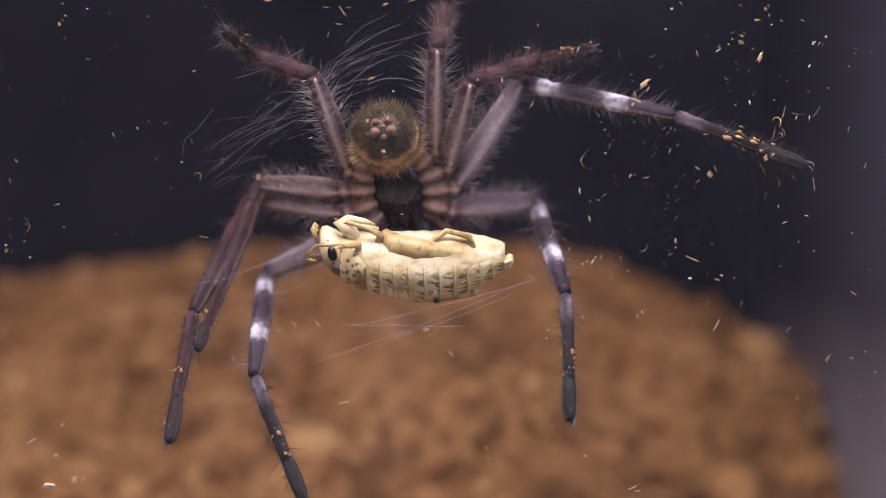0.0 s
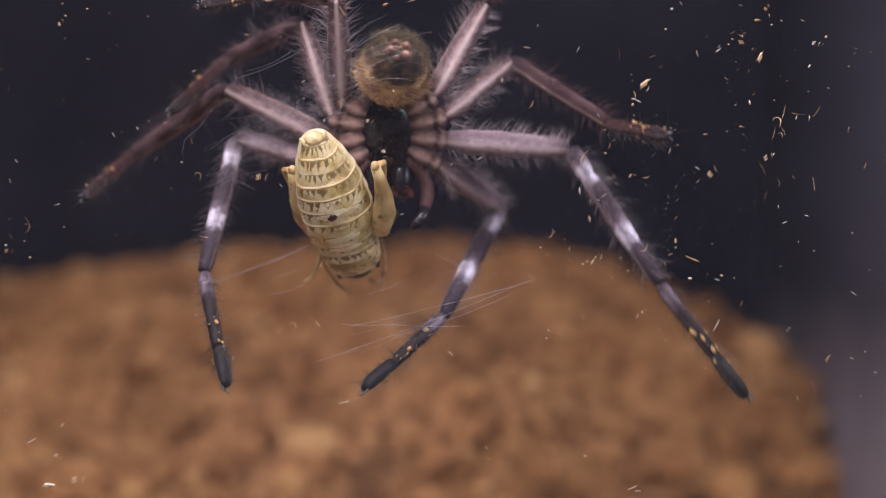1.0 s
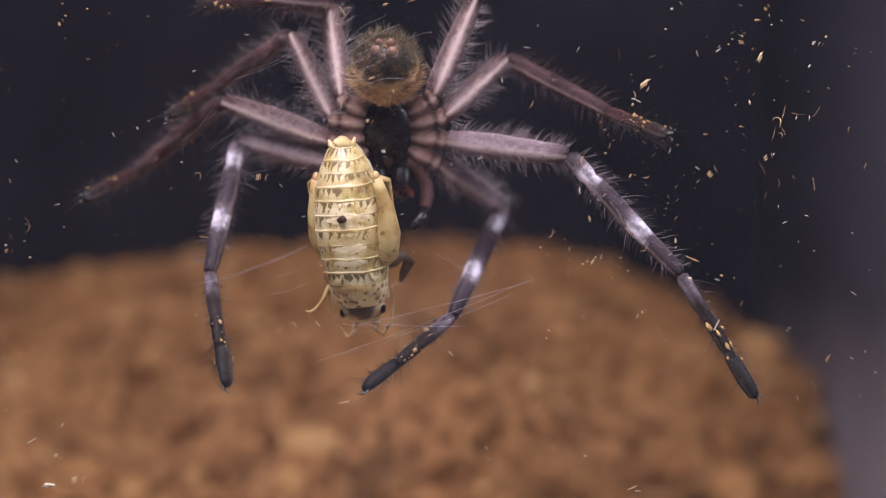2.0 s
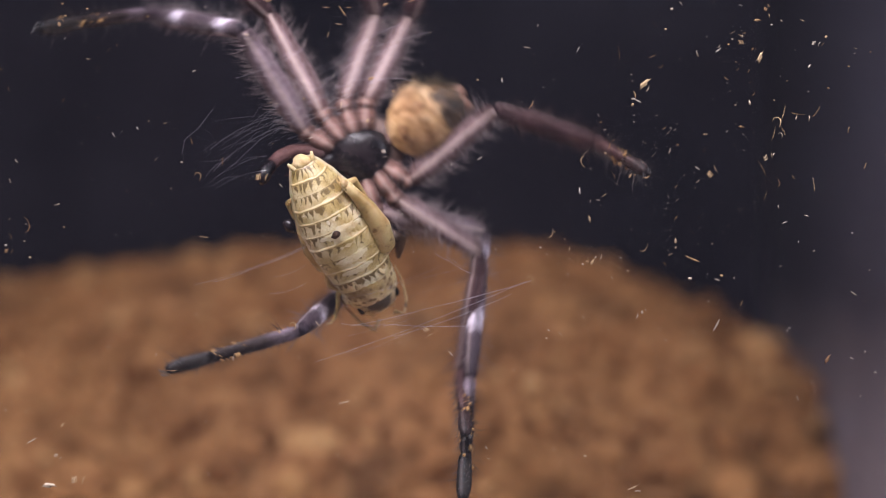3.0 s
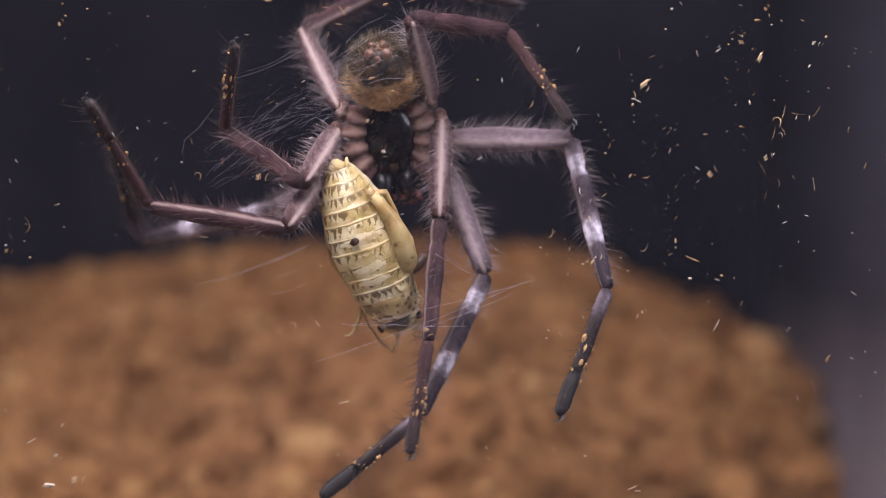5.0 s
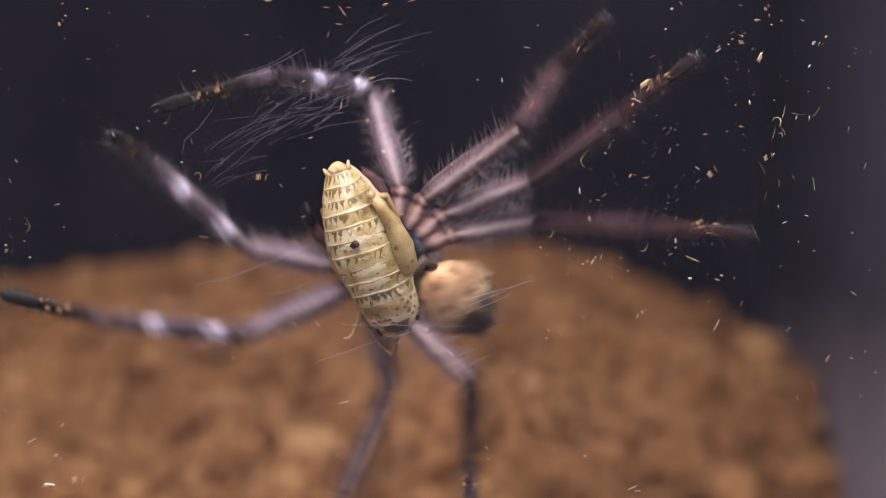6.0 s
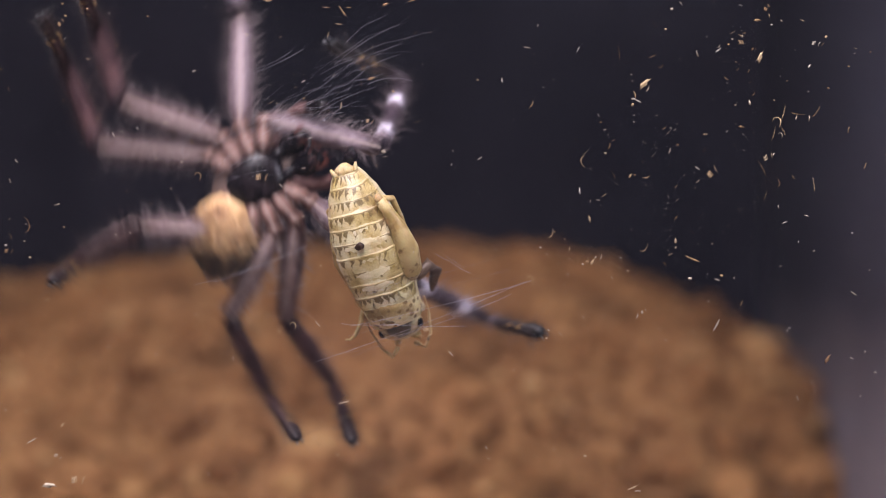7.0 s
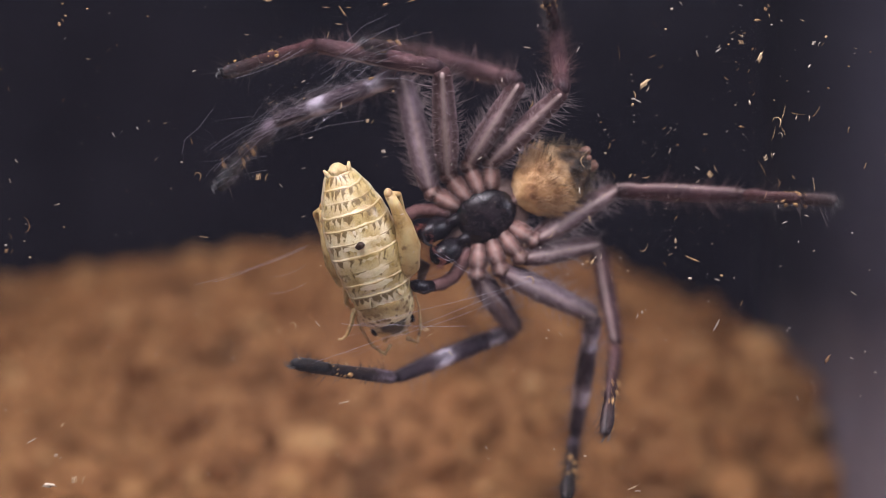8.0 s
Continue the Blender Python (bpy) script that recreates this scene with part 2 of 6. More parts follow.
PALE, DARK = (0.74, 0.67, 0.77), (0.018, 0.013, 0.020)
SM = {
    "femur_fore": leg_material("femur_fore", [(0.0, (0.13, 0.075, 0.075)), (0.15, (0.285, 0.213, 0.238)), (0.8, (0.34, 0.258, 0.295)), (0.94, (0.07, 0.05, 0.06)), (1.0, DARK)], (0.14, 0.092, 0.10), line=0.5),
    "femur_hind": leg_material("femur_hind", [(0.0, (0.13, 0.065, 0.06)), (0.2, (0.295, 0.208, 0.214)), (0.82, (0.235, 0.156, 0.162)), (0.94, (0.075, 0.040, 0.042)), (1.0, (0.04, 0.020, 0.021))], (0.075, 0.036, 0.034), line=0.75),
    "tibia_fore": leg_material("tibia_fore", [(0.0, DARK), (0.05, (0.06, 0.045, 0.052)), (0.10, (0.26, 0.20, 0.24)), (0.14, PALE), (0.21, PALE), (0.27, (0.09, 0.065, 0.080)), (0.36, (0.034, 0.023, 0.033)), (0.48, (0.055, 0.037, 0.050)), (0.55, (0.20, 0.155, 0.185)), (0.59, PALE), (0.66, PALE), (0.72, (0.085, 0.062, 0.078)), (0.82, (0.045, 0.032, 0.042)), (1.0, DARK)], (0.075, 0.052, 0.063), line=0.25),
    "tibia_hind": leg_material("tibia_hind", [(0.0, (0.035, 0.020, 0.023)), (0.25, (0.105, 0.054, 0.056)), (0.5, (0.040, 0.019, 0.023)), (0.7, (0.105, 0.056, 0.060)), (1.0, (0.045, 0.024, 0.027))], (0.045, 0.02, 0.022), line=0.4),
    "foot_fore": leg_material("foot_fore", [(0.0, (0.06, 0.045, 0.06)), (0.10, (0.22, 0.17, 0.21)), (0.26, (0.032, 0.022, 0.026)), (0.62, (0.018, 0.014, 0.016)), (0.7, (0.026, 0.027, 0.030)), (1.0, (0.018, 0.020, 0.022))], (0.032, 0.020, 0.014)),
    "foot_hind": leg_material("foot_hind", [(0.0, (0.09, 0.040, 0.042)), (0.5, (0.065, 0.029, 0.030)), (0.75, (0.040, 0.026, 0.026)), (1.0, (0.030, 0.030, 0.032))], (0.05, 0.024, 0.022)),
    "shell": plain_material("dark_shell", (0.006, 0.005, 0.007), (0.020, 0.014, 0.016), 450, 0.26, Specular_IOR_Level=0.4),
    "coxa": leg_material("coxa_skin", [(0.0, (0.10, 0.050, 0.042)), (0.3, (0.33, 0.19, 0.16)), (0.6, (0.28, 0.155, 0.13)), (0.72, (0.08, 0.036, 0.030)), (0.85, (0.33, 0.20, 0.17)), (1.0, (0.10, 0.050, 0.042))], (0.12, 0.060, 0.050), rough=0.4, line=0.35),
    "carapace": plain_material("carapace", (0.10, 0.06, 0.05), (0.18, 0.12, 0.10), 300, 0.6),
    "jaw": plain_material("jaw_fringe", (0.22, 0.05, 0.028), (0.12, 0.025, 0.018), 600, 0.6),
    "hair": plain_material("bristle", (0.36, 0.29, 0.29), (0.20, 0.15, 0.15), 800, 0.55),
    "hair_mid": plain_material("grey_bristle", (0.22, 0.17, 0.175), (0.12, 0.09, 0.095), 800, 0.55),
    "hair_dark": plain_material("dark_bristle", (0.05, 0.024, 0.022), (0.14, 0.075, 0.068), 800, 0.5),
    "hair_foot": plain_material("foot_pile", (0.022, 0.018, 0.018), (0.07, 0.05, 0.045), 900, 0.7),
    "hair_olive": plain_material("olive_bristle", (0.035, 0.026, 0.014), (0.24, 0.17, 0.09), 1500, 0.5),
    "hair_gold": plain_material("golden_down", (0.84, 0.57, 0.32), (0.30, 0.14, 0.055), 420, 0.6),
    "claw": plain_material("claw", (0.05, 0.05, 0.05), (0.12, 0.12, 0.12), 900, 0.35),
    "spinneret": plain_material("spinneret", (0.10, 0.046, 0.030), (0.24, 0.125, 0.085), 900, 0.4),
}


def abdomen_material():
    """Golden belly turning brown towards the tail, dark olive back."""
    k = Mat("abdomen", 0.5)
    sep = k.node("ShaderNodeSeparateXYZ", [(0, k.coords())])
    patch = k.noise(300, 4)
    belly = k.ramp(patch, [(0.33, (0.20, 0.085, 0.035)), (0.43, (0.48, 0.26, 0.11)), (0.52, (0.70, 0.43, 0.20)), (0.66, (0.84, 0.58, 0.33))])
    rear = k.ramp(k.noise(330, 4), [(0.38, (0.010, 0.006, 0.003)), (0.52, (0.036, 0.019, 0.008)), (0.68, (0.13, 0.068, 0.026))])
    back = k.ramp(k.noise(420, 4), [(0.38, (0.020, 0.015, 0.008)), (0.6, (0.10, 0.065, 0.025))])
    mess = k.noise(350, 3)
    tail = k.node("ShaderNodeMath", [(0, mess), (1, 0.004), (2, sep.outputs[1])], operation="MULTIPLY_ADD").outputs[0]
    c = k.mix(k.grey(k.math("MULTIPLY", tail, -100.0), 0.44, 0.62), belly, rear)
    wob = k.node("ShaderNodeMath", [(0, mess), (1, 0.006), (2, sep.outputs[2])], operation="MULTIPLY_ADD").outputs[0]
    k.colour(k.mix(k.grey(k.math("MULTIPLY", wob, 100.0), 0.28, 0.58), c, back))
    k.gloss(k.noise(500, 3), 0.3, 0.7)
    return k.bump(k.noise(800, 5), 1.0, 0.0007).m


SM["abdomen"] = abdomen_material()


def profile(length, stations):
    return [(0, length * s, zc, r, r * flat) for s, r, flat, zc in stations]


def fuzz(length, radius_at, count, long, thick, seed, up=0.3, lean=0.35, span=(0.04, 0.98), spines=0):
    """Bristles all round a segment, longer on its back and belly edges."""
    rnd = random.Random(seed)
    bm = bmesh.new()
    for i in range(count + spines):
        s = rnd.uniform(*span)
        a = rnd.uniform(0, 2 * math.pi)
        out = Vector((math.cos(a), 0, math.sin(a)))
        r = radius_at(s) * 0.93
        size = long * rnd.uniform(0.35, 1.0) * (1 + up * abs(math.cos(a)))
        if i >= count:
            size = rnd.uniform(1.8, 3.4)
        hair(bm, Vector((0, length * s, 0)) + out * r, out + Vector((0, lean + rnd.uniform(-0.3, 0.4), 0)), size, thick * rnd.uniform(0.7, 1.2) * (1 if i < count else 1.9), Vector((0, 0.6, 0)) + out * rnd.uniform(-0.3, 0.5))
    return bm


def segment_meshes(kind, lengths, seed, tag):
    """Meshes of one leg: femur, tibia with its kneecap, foot with its pad, and their bristles."""
    a, b, c = lengths
    thin = 1.0 if kind in (1, 2) else 0.93
    f_st = [(0.0, 1.0, 0.9, 0), (0.05, 1.35, 0.95, 0), (0.2, 1.72, 1.0, 0), (0.45, 1.78, 1.0, 0), (0.75, 1.5, 1.0, 0), (0.92, 1.35, 1.0, 0), (0.985, 1.15, 1.0, 0), (1.0, 0.7, 1.0, 0)]
    t_st = [(0.0, 0.55, 1, 0), (0.02, 1.1, 1, 0), (0.08, 1.28, 1, 0.1), (0.17, 1.22, 1, 0.1), (0.205, 1.02, 1, 0), (0.24, 1.25, 1, 0), (0.45, 1.36, 1, 0), (0.75, 1.18, 1, 0), (0.95, 1.02, 1, 0), (0.99, 0.85, 1, 0), (1.0, 0.4, 1, 0)]
    m_st = [(0.0, 0.4, 1, 0), (0.015, 0.82, 1, 0), (0.06, 0.95, 1, 0), (0.3, 0.92, 1, 0), (0.58, 0.86, 1, 0), (0.635, 0.72, 1, 0), (0.66, 0.84, 1, -0.1), (0.78, 1.02, 0.95, -0.2), (0.92, 1.0, 0.9, -0.2), (0.975, 0.82, 0.85, -0.2), (1.0, 0.4, 0.8, -0.2)]

    def rad(st):
        return lambda s: thin * float(np.interp(s, [q[0] for q in st], [q[1] for q in st]))

    def build(name, st, length, mat):
        cuts = sorted(set([q[0] for q in st]) | set(np.linspace(0.06, 0.96, 22)))
        rings = [(s, *(float(np.interp(s, [q[0] for q in st], [q[m] for q in st])) for m in (1, 2, 3))) for s in cuts]
        bm = loft(profile(length, [(s, r * thin, fl, z) for s, r, fl, z in rings]), 16)
        for v in bm.verts:
            q = v.co / MM
            out = Vector((q.x, 0, q.z)).normalized()
            v.co += out * MM * (0.13 * noise.noise(q * 0.55 + Vector((seed, 0, 0))) + 0.09 * noise.noise(q * 1.6))
        return mesh_of(name, bm, mat)

    fm = build("leg_femur", f_st, a, SM["femur_" + tag])
    tm = build("leg_tibia", t_st, b, SM["tibia_" + tag])
    mm = build("leg_foot", m_st, c, SM["foot_" + tag])
    fh = mesh_of("bristles", fuzz(a, rad(f_st), 460 if tag == "fore" else 340, 2.1, 0.026, seed, spines=22), SM["hair"], False)
    th = mesh_of("bristles", fuzz(b, rad(t_st), 300, 1.8, 0.024, seed + 1, spines=46), SM["hair_mid"] if tag == "fore" else SM["hair_dark"], False)
    mh = mesh_of("bristles", fuzz(c, rad(m_st), 430, 1.2, 0.022, seed + 2, up=0.5, spines=30), SM["hair_foot"], False)
    bm = bmesh.new()
    for sx in (-0.28, 0.28):
        chain([(sx, c - 0.5, 0.2), (sx * 1.5, c + 0.3, 0.35), (sx * 1.7, c + 0.75, 0.1), (sx * 1.7, c + 0.95, -0.35)], [0.16, 0.15, 0.10, 0.03], 6, bm)
    cl = mesh_of("claw", bm, SM["claw"])
    rnd = random.Random(seed + 9)
    bc = bmesh.new()
    for _ in range(26):
        s, w = rnd.choice((rnd.gauss(0.47, 0.035), rnd.gauss(0.62, 0.03), rnd.uniform(0.3, 0.95))), rnd.uniform(0, 6.28)
        r = rad(m_st)(s) + 0.05
        size = 0.10 + 0.36 * rnd.random() ** 2
        blob((r * math.cos(w), c * s, r * math.sin(w)), (size * rnd.uniform(0.4, 1.1), size * rnd.uniform(0.4, 1.6), size * 0.6), bc, 7, 1.0, 1.6)
    crumbs = mesh_of("soil_crumbs", bc, M["crumb"])
    return {"crumbs": crumbs, "leg_femur": (fm, fh), "leg_tibia": (tm, th), "leg_foot": (mm, mh), "claw": cl}


SPIDER = new("spider")
tagged(SPIDER, "mauve-brown hairy huntsman spider with banded legs wrapping its prey", "spider")
LEGS = {}


def build_spider():
    # body shell: carapace over the back, dark breastplate, coxae round it
    shell = part("carapace", blob((0, 0.2, 3.2), (5.0, 6.6, 2.7), None, 28, 0.06, 1.6), SM["carapace"], SPIDER)
    bm = bmesh.new()
    rnd = random.Random(5)
    for _ in range(500):
        d = Vector((rnd.gauss(0, 1), rnd.gauss(0, 1), abs(rnd.gauss(0, 1)) * 0.8)).normalized()
        hair(bm, Vector((d.x * 5, 0.2 + d.y * 6.5, 3.2 + d.z * 2.7)), d + Vector((0, -0.4, 0)), rnd.uniform(0.6, 1.5), 0.03, Vector((0, -0.5, 0)))
    part("bristles", bm, SM["hair"], shell)
    bm = loft([(0, -4.3, 1.6, 0.6, 0.3), (0, -3.8, 1.2, 1.6, 0.9), (0, -2.4, 0.9, 2.9, 1.2), (0, -0.2, 0.8, 3.6, 1.3), (0, 1.8, 0.8, 3.5, 1.25), (0, 3.4, 1.0, 2.6, 1.1), (0, 4.2, 1.4, 1.2, 0.6)], 22)
    plate = part("breastplate", bm, SM["shell"], SPIDER, "black breastplate with short hairs")
    bm = bmesh.new()
    for _ in range(130):
        a, q = rnd.uniform(0, 6.28), rnd.random() ** 0.5
        hair(bm, Vector((3.3 * q * math.cos(a), -0.2 + 3.6 * q * math.sin(a), 0.95 - 1.25 * (1 - q * q) ** 0.5)), Vector((0.4 * math.cos(a), 0.4 * math.sin(a), -0.8)), rnd.uniform(0.4, 1.3), 0.022, Vector((0, 0.6, 0)))
    part("bristles", bm, SM["hair_dark"], plate)
    for side in (-1, 1):
        for kind, (hx, hy) in HIPS.items():
            root, tip = Vector((side * 2.9, hy * 0.55 + 0.1, 1.5)), Vector((side * hx, hy, 1.6))
            d = (tip - root).normalized()
            m = Matrix.Translation(root * MM) @ d.to_track_quat("Y", "Z").to_matrix().to_4x4()
            n = (tip - root).length
            coxa = part("coxa", loft([(0, -0.3, 0, 0.7, 0.7), (0, 0.2, 0, 1.3, 1.25), (0, n * 0.45, 0, 1.42, 1.4), (0, n * 0.72, 0, 1.3, 1.3), (0, n * 0.78, 0, 1.05, 1.05), (0, n * 0.84, 0, 1.3, 1.3), (0, n * 1.05, 0, 1.35, 1.3), (0, n * 1.17, 0, 0.8, 0.8)], 14), SM["coxa"], SPIDER, "", m)
            part("bristles", fuzz(n, lambda s: 1.35, 120, 1.3, 0.020, kind * 7 + side), SM["hair"], coxa)
    # jaws and mouthparts
    for side in (-1, 1):
        jaw = part("chelicera", loft([(0, 0, 0, 0.9, 0.9), (0, 0.4, 0, 1.5, 1.5), (0, 2.0, 0, 1.75, 1.8), (0, 3.8, 0, 1.5, 1.5), (0, 4.9, 0, 0.95, 1.0), (0, 5.2, 0, 0.4, 0.5)], 14), SM["shell"], SPIDER, "glossy black chelicera", Matrix.Translation((side * 1.75 * MM, 5.2 * MM, 2.6 * MM)) @ pose(0, 0, 0, -34, 0, 0))
        part("jaw_fringe", fuzz(5.2, lambda s: 1.15, 110, 0.9, 0.045, 40 + side, span=(0.72, 0.97)), SM["jaw"], jaw, "rust-red fringe of hairs")
        part("fang", chain([(-side * 0.3, 4.8, -0.5), (-side * 0.8, 5.5, -0.9), (-side * 1.5, 5.6, -1.5), (-side * 2.0, 5.2, -1.9)], [0.42, 0.34, 0.2, 0.05], 8), SM["shell"], jaw)
        part("maxilla", blob((side * 1.5, 4.4, 0.9), (0.9, 1.5, 0.8), None, 14), SM["shell"], SPIDER)
        palp = part("pedipalp", chain([(side * 2.6, 4.4, 1.4), (side * 4.2, 6.2, 1.8), (side * 5.2, 8.2, 2.0), (side * 5.3, 10.0, 1.2), (side * 4.8, 11.6, 0.0)], [0.75, 1.0, 0.95, 0.95, 0.8], 12), SM["femur_hind"], SPIDER, "mauve pedipalp")
        part("palp_tip", chain([(side * 4.9, 11.3, 0.2), (side * 4.5, 12.4, -0.7), (side * 3.7, 13.3, -1.5), (side * 3.0, 13.7, -2.0)], [0.8, 1.0, 0.9, 0.35], 12), SM["shell"], palp, "black swollen pedipalp tip")
    # waist and abdomen, which bends at the waist
    part("pedicel", loft([(0, -6.6, 1.8, 0.8, 0.8), (0, -5.2, 1.8, 0.9, 0.9), (0, -4.0, 1.8, 1.1, 1.1)], 12), SM["coxa"], SPIDER)
    ab = part("abdomen", loft([(0, 0.3, 0, 0.7, 0.7), (0, -0.3, 0.1, 2.1, 1.9), (0, -1.6, 0.4, 3.6, 3.3), (0, -3.6, 0.7, 4.45, 4.15), (0, -5.8, 0.8, 4.7, 4.4), (0, -8.0, 0.7, 4.2, 4.0), (0, -9.8, 0.4, 3.0, 2.9), (0, -10.9, 0.1, 1.9, 1.8), (0, -11.4, 0, 0.9, 0.9)], 40), SM["abdomen"], SPIDER, "golden hairy abdomen with a dark olive back")
    for v in ab.data.vertices:
        q = v.co / MM
        v.co += v.normal * MM * (0.3 * noise.noise(q * 0.7) + 0.24 * noise.noise(q * 1.7))
    bm, bg = bmesh.new(), bmesh.new()
    rnd = random.Random(9)
    for i in range(4600):
        a, s = rnd.uniform(0, 2 * math.pi), rnd.uniform(0.03, 0.97)
        y = 0.3 - 11.5 * s
        r = float(np.interp(s, [0, 0.1, 0.2, 0.34, 0.53, 0.72, 0.88, 1.0], [0.7, 2.5, 3.6, 4.4, 4.6, 4.1, 2.7, 0.9])) * 0.97
        out = Vector((math.cos(a), 0, math.sin(a) * 0.94))
        w = out + Vector((0, -0.75 - (1.0 if s > 0.8 else 0), 0))
        dark = out.z > 0.1 or s > rnd.uniform(0.46, 0.62)
        if s > 0.6 and out.z < 0.45 and i % 5:
            continue
        hair(bm if dark else bg, Vector((0, y, 0.5)) + out * r, w, rnd.uniform(0.3, 1.6 if dark else 2.0), 0.028 if dark else 0.040, Vector((rnd.uniform(-1, 1), -0.5, rnd.uniform(-1, 1))) * (1.0 if dark else 1.3))
    for _ in range(150):
        a, s = rnd.uniform(-0.5, math.pi + 0.5), rnd.uniform(0.3, 0.98)
        r = float(np.interp(s, [0, 0.1, 0.2, 0.34, 0.53, 0.72, 0.88, 1.0], [0.7, 2.5, 3.6, 4.4, 4.6, 4.1, 2.7, 0.9])) * 0.97
        out = Vector((math.cos(a), 0, math.sin(a) * 0.94))
        hair(bm, Vector((0, 0.3 - 11.5 * s, 0.5)) + out * r, out + Vector((0, rnd.uniform(-1.6, -0.2), 0)), rnd.uniform(1.2, 2.4), 0.042, Vector((0, -0.4, 0)))
    part("bristles", bm, SM["hair_olive"], ab, "dark olive bristles")
    part("down", bg, SM["hair_gold"], ab, "golden down")
    for x, z, r, far in ((-0.95, -0.2, 0.80, 0.55), (0.9, -0.35, 0.86, 0.45), (-0.6, 0.95, 0.66, 0.25), (0.75, 0.9, 0.70, 0.30), (0.05, 0.3, 0.42, 0.15), (-0.1, -0.9, 0.5, 0.1)):
        part("spinneret", loft([(x, -10.3, z, r, r * 0.94), (1.15 * x, -11.0 - 0.4 * far, 1.15 * z, r * 0.95, r * 0.9), (1.2 * x, -11.4 - far, 1.2 * z, r * 0.72, r * 0.70), (1.2 * x, -11.6 - far, 1.2 * z, r * 0.42, r * 0.40), (1.2 * x, -11.68 - far, 1.2 * z, r * 0.1, r * 0.1)], 12), SM["spinneret"], ab)
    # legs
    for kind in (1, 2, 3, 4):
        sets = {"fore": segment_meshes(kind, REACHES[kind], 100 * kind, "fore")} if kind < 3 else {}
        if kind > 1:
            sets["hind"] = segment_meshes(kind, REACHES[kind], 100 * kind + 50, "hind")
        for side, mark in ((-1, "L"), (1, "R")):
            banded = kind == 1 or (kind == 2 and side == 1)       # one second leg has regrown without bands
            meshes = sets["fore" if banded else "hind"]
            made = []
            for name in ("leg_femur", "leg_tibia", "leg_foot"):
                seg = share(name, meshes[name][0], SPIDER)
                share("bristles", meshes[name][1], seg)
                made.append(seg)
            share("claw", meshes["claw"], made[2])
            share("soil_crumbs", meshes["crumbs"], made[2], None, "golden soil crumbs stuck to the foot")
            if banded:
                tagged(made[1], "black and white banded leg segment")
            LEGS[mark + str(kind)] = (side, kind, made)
    return ab


ABDOMEN = build_spider()


# ---- the prey ----
def tergite_material():
    """Straw-yellow plates with a thin pale hind rim and ragged olive-brown wedge marks."""
    k = Mat("tergite", 0.42, Coat_Weight=0.25, Coat_Roughness=0.2, Subsurface_Weight=0.08, Subsurface_Scale=0.0006)
    u, v = k.uv()
    info = k.node("ShaderNodeObjectInfo").outputs["Random"]
    base = k.ramp(k.noise(260, 5), [(0.33, (0.26, 0.17, 0.05)), (0.45, (0.46, 0.34, 0.13)), (0.58, (0.62, 0.50, 0.28)), (0.7, (0.75, 0.66, 0.45))])
    wild, torn = k.noise(380, 4), k.noise(950, 4)
    phase = k.math("ADD", k.math("MULTIPLY", u, 11.0), k.math("ADD", k.math("MULTIPLY", wild, 3.2), k.math("MULTIPLY", info, 7.0)))
    slant = k.math("ADD", phase, k.math("MULTIPLY", v, 0.35))
    col = k.math("FRACT", slant)
    wedge = k.math("SUBTRACT", k.math("MULTIPLY", k.math("SUBTRACT", 0.92, v), 0.62), k.math("ABSOLUTE", k.math("SUBTRACT", col, 0.4)))
    wedge = k.math("ADD", wedge, k.math("ADD", k.math("MULTIPLY", k.math("SUBTRACT", torn, 0.5), 0.9), k.math("MULTIPLY", k.math("SUBTRACT", k.noise(180, 2), 0.5), 0.8)))
    gate = k.math("MULTIPLY", k.grey(v, 0.12, 0.2), k.grey(v, 0.7, 1.0, 1.0, 0.0))
    spot = k.math("MULTIPLY", k.grey(wedge, 0.08, 0.24), gate)
    spot = k.math("MULTIPLY", spot, k.grey(k.noise(330, 4), 0.30, 0.45))
    spot = k.math("MULTIPLY", spot, k.grey(k.math("ABSOLUTE", k.math("SUBTRACT", u, 0.5)), 0.32, 0.46, 1.0, 0.35))
    c = k.mix(k.math("MULTIPLY", spot, 0.92), base, (0.135, 0.086, 0.022))
    c = k.mix(k.grey(k.noise(1900, 3), 0.63, 0.70, 0.0, 0.55), c, (0.16, 0.10, 0.03))
    flank = k.grey(k.math("ABSOLUTE", k.math("SUBTRACT", u, 0.5)), 0.40, 0.50)
    c = k.mix(k.math("MULTIPLY", flank, 0.5), c, (0.78, 0.67, 0.43))
    rim = k.math("MULTIPLY", k.ramp(v, [(0.03, (0.55, 0.55, 0.55)), (0.075, (0, 0, 0))]), k.grey(torn, 0.30, 0.55, 0.25, 1.0))
    c = k.mix(rim, c, (0.66, 0.52, 0.33))
    seam = k.ramp(v, [(0.09, (0, 0, 0)), (0.12, (0.85, 0.85, 0.85)), (0.19, (0, 0, 0))])
    k.colour(k.mix(k.math("MULTIPLY", seam, k.grey(wild, 0.36, 0.50)), c, (0.13, 0.075, 0.02)))
    k.gloss(torn, 0.25, 0.6)
    return k.bump(k.math("ADD", k.noise(1700, 4), k.math("MULTIPLY", wild, 2.0)), 0.5, 0.00016).m


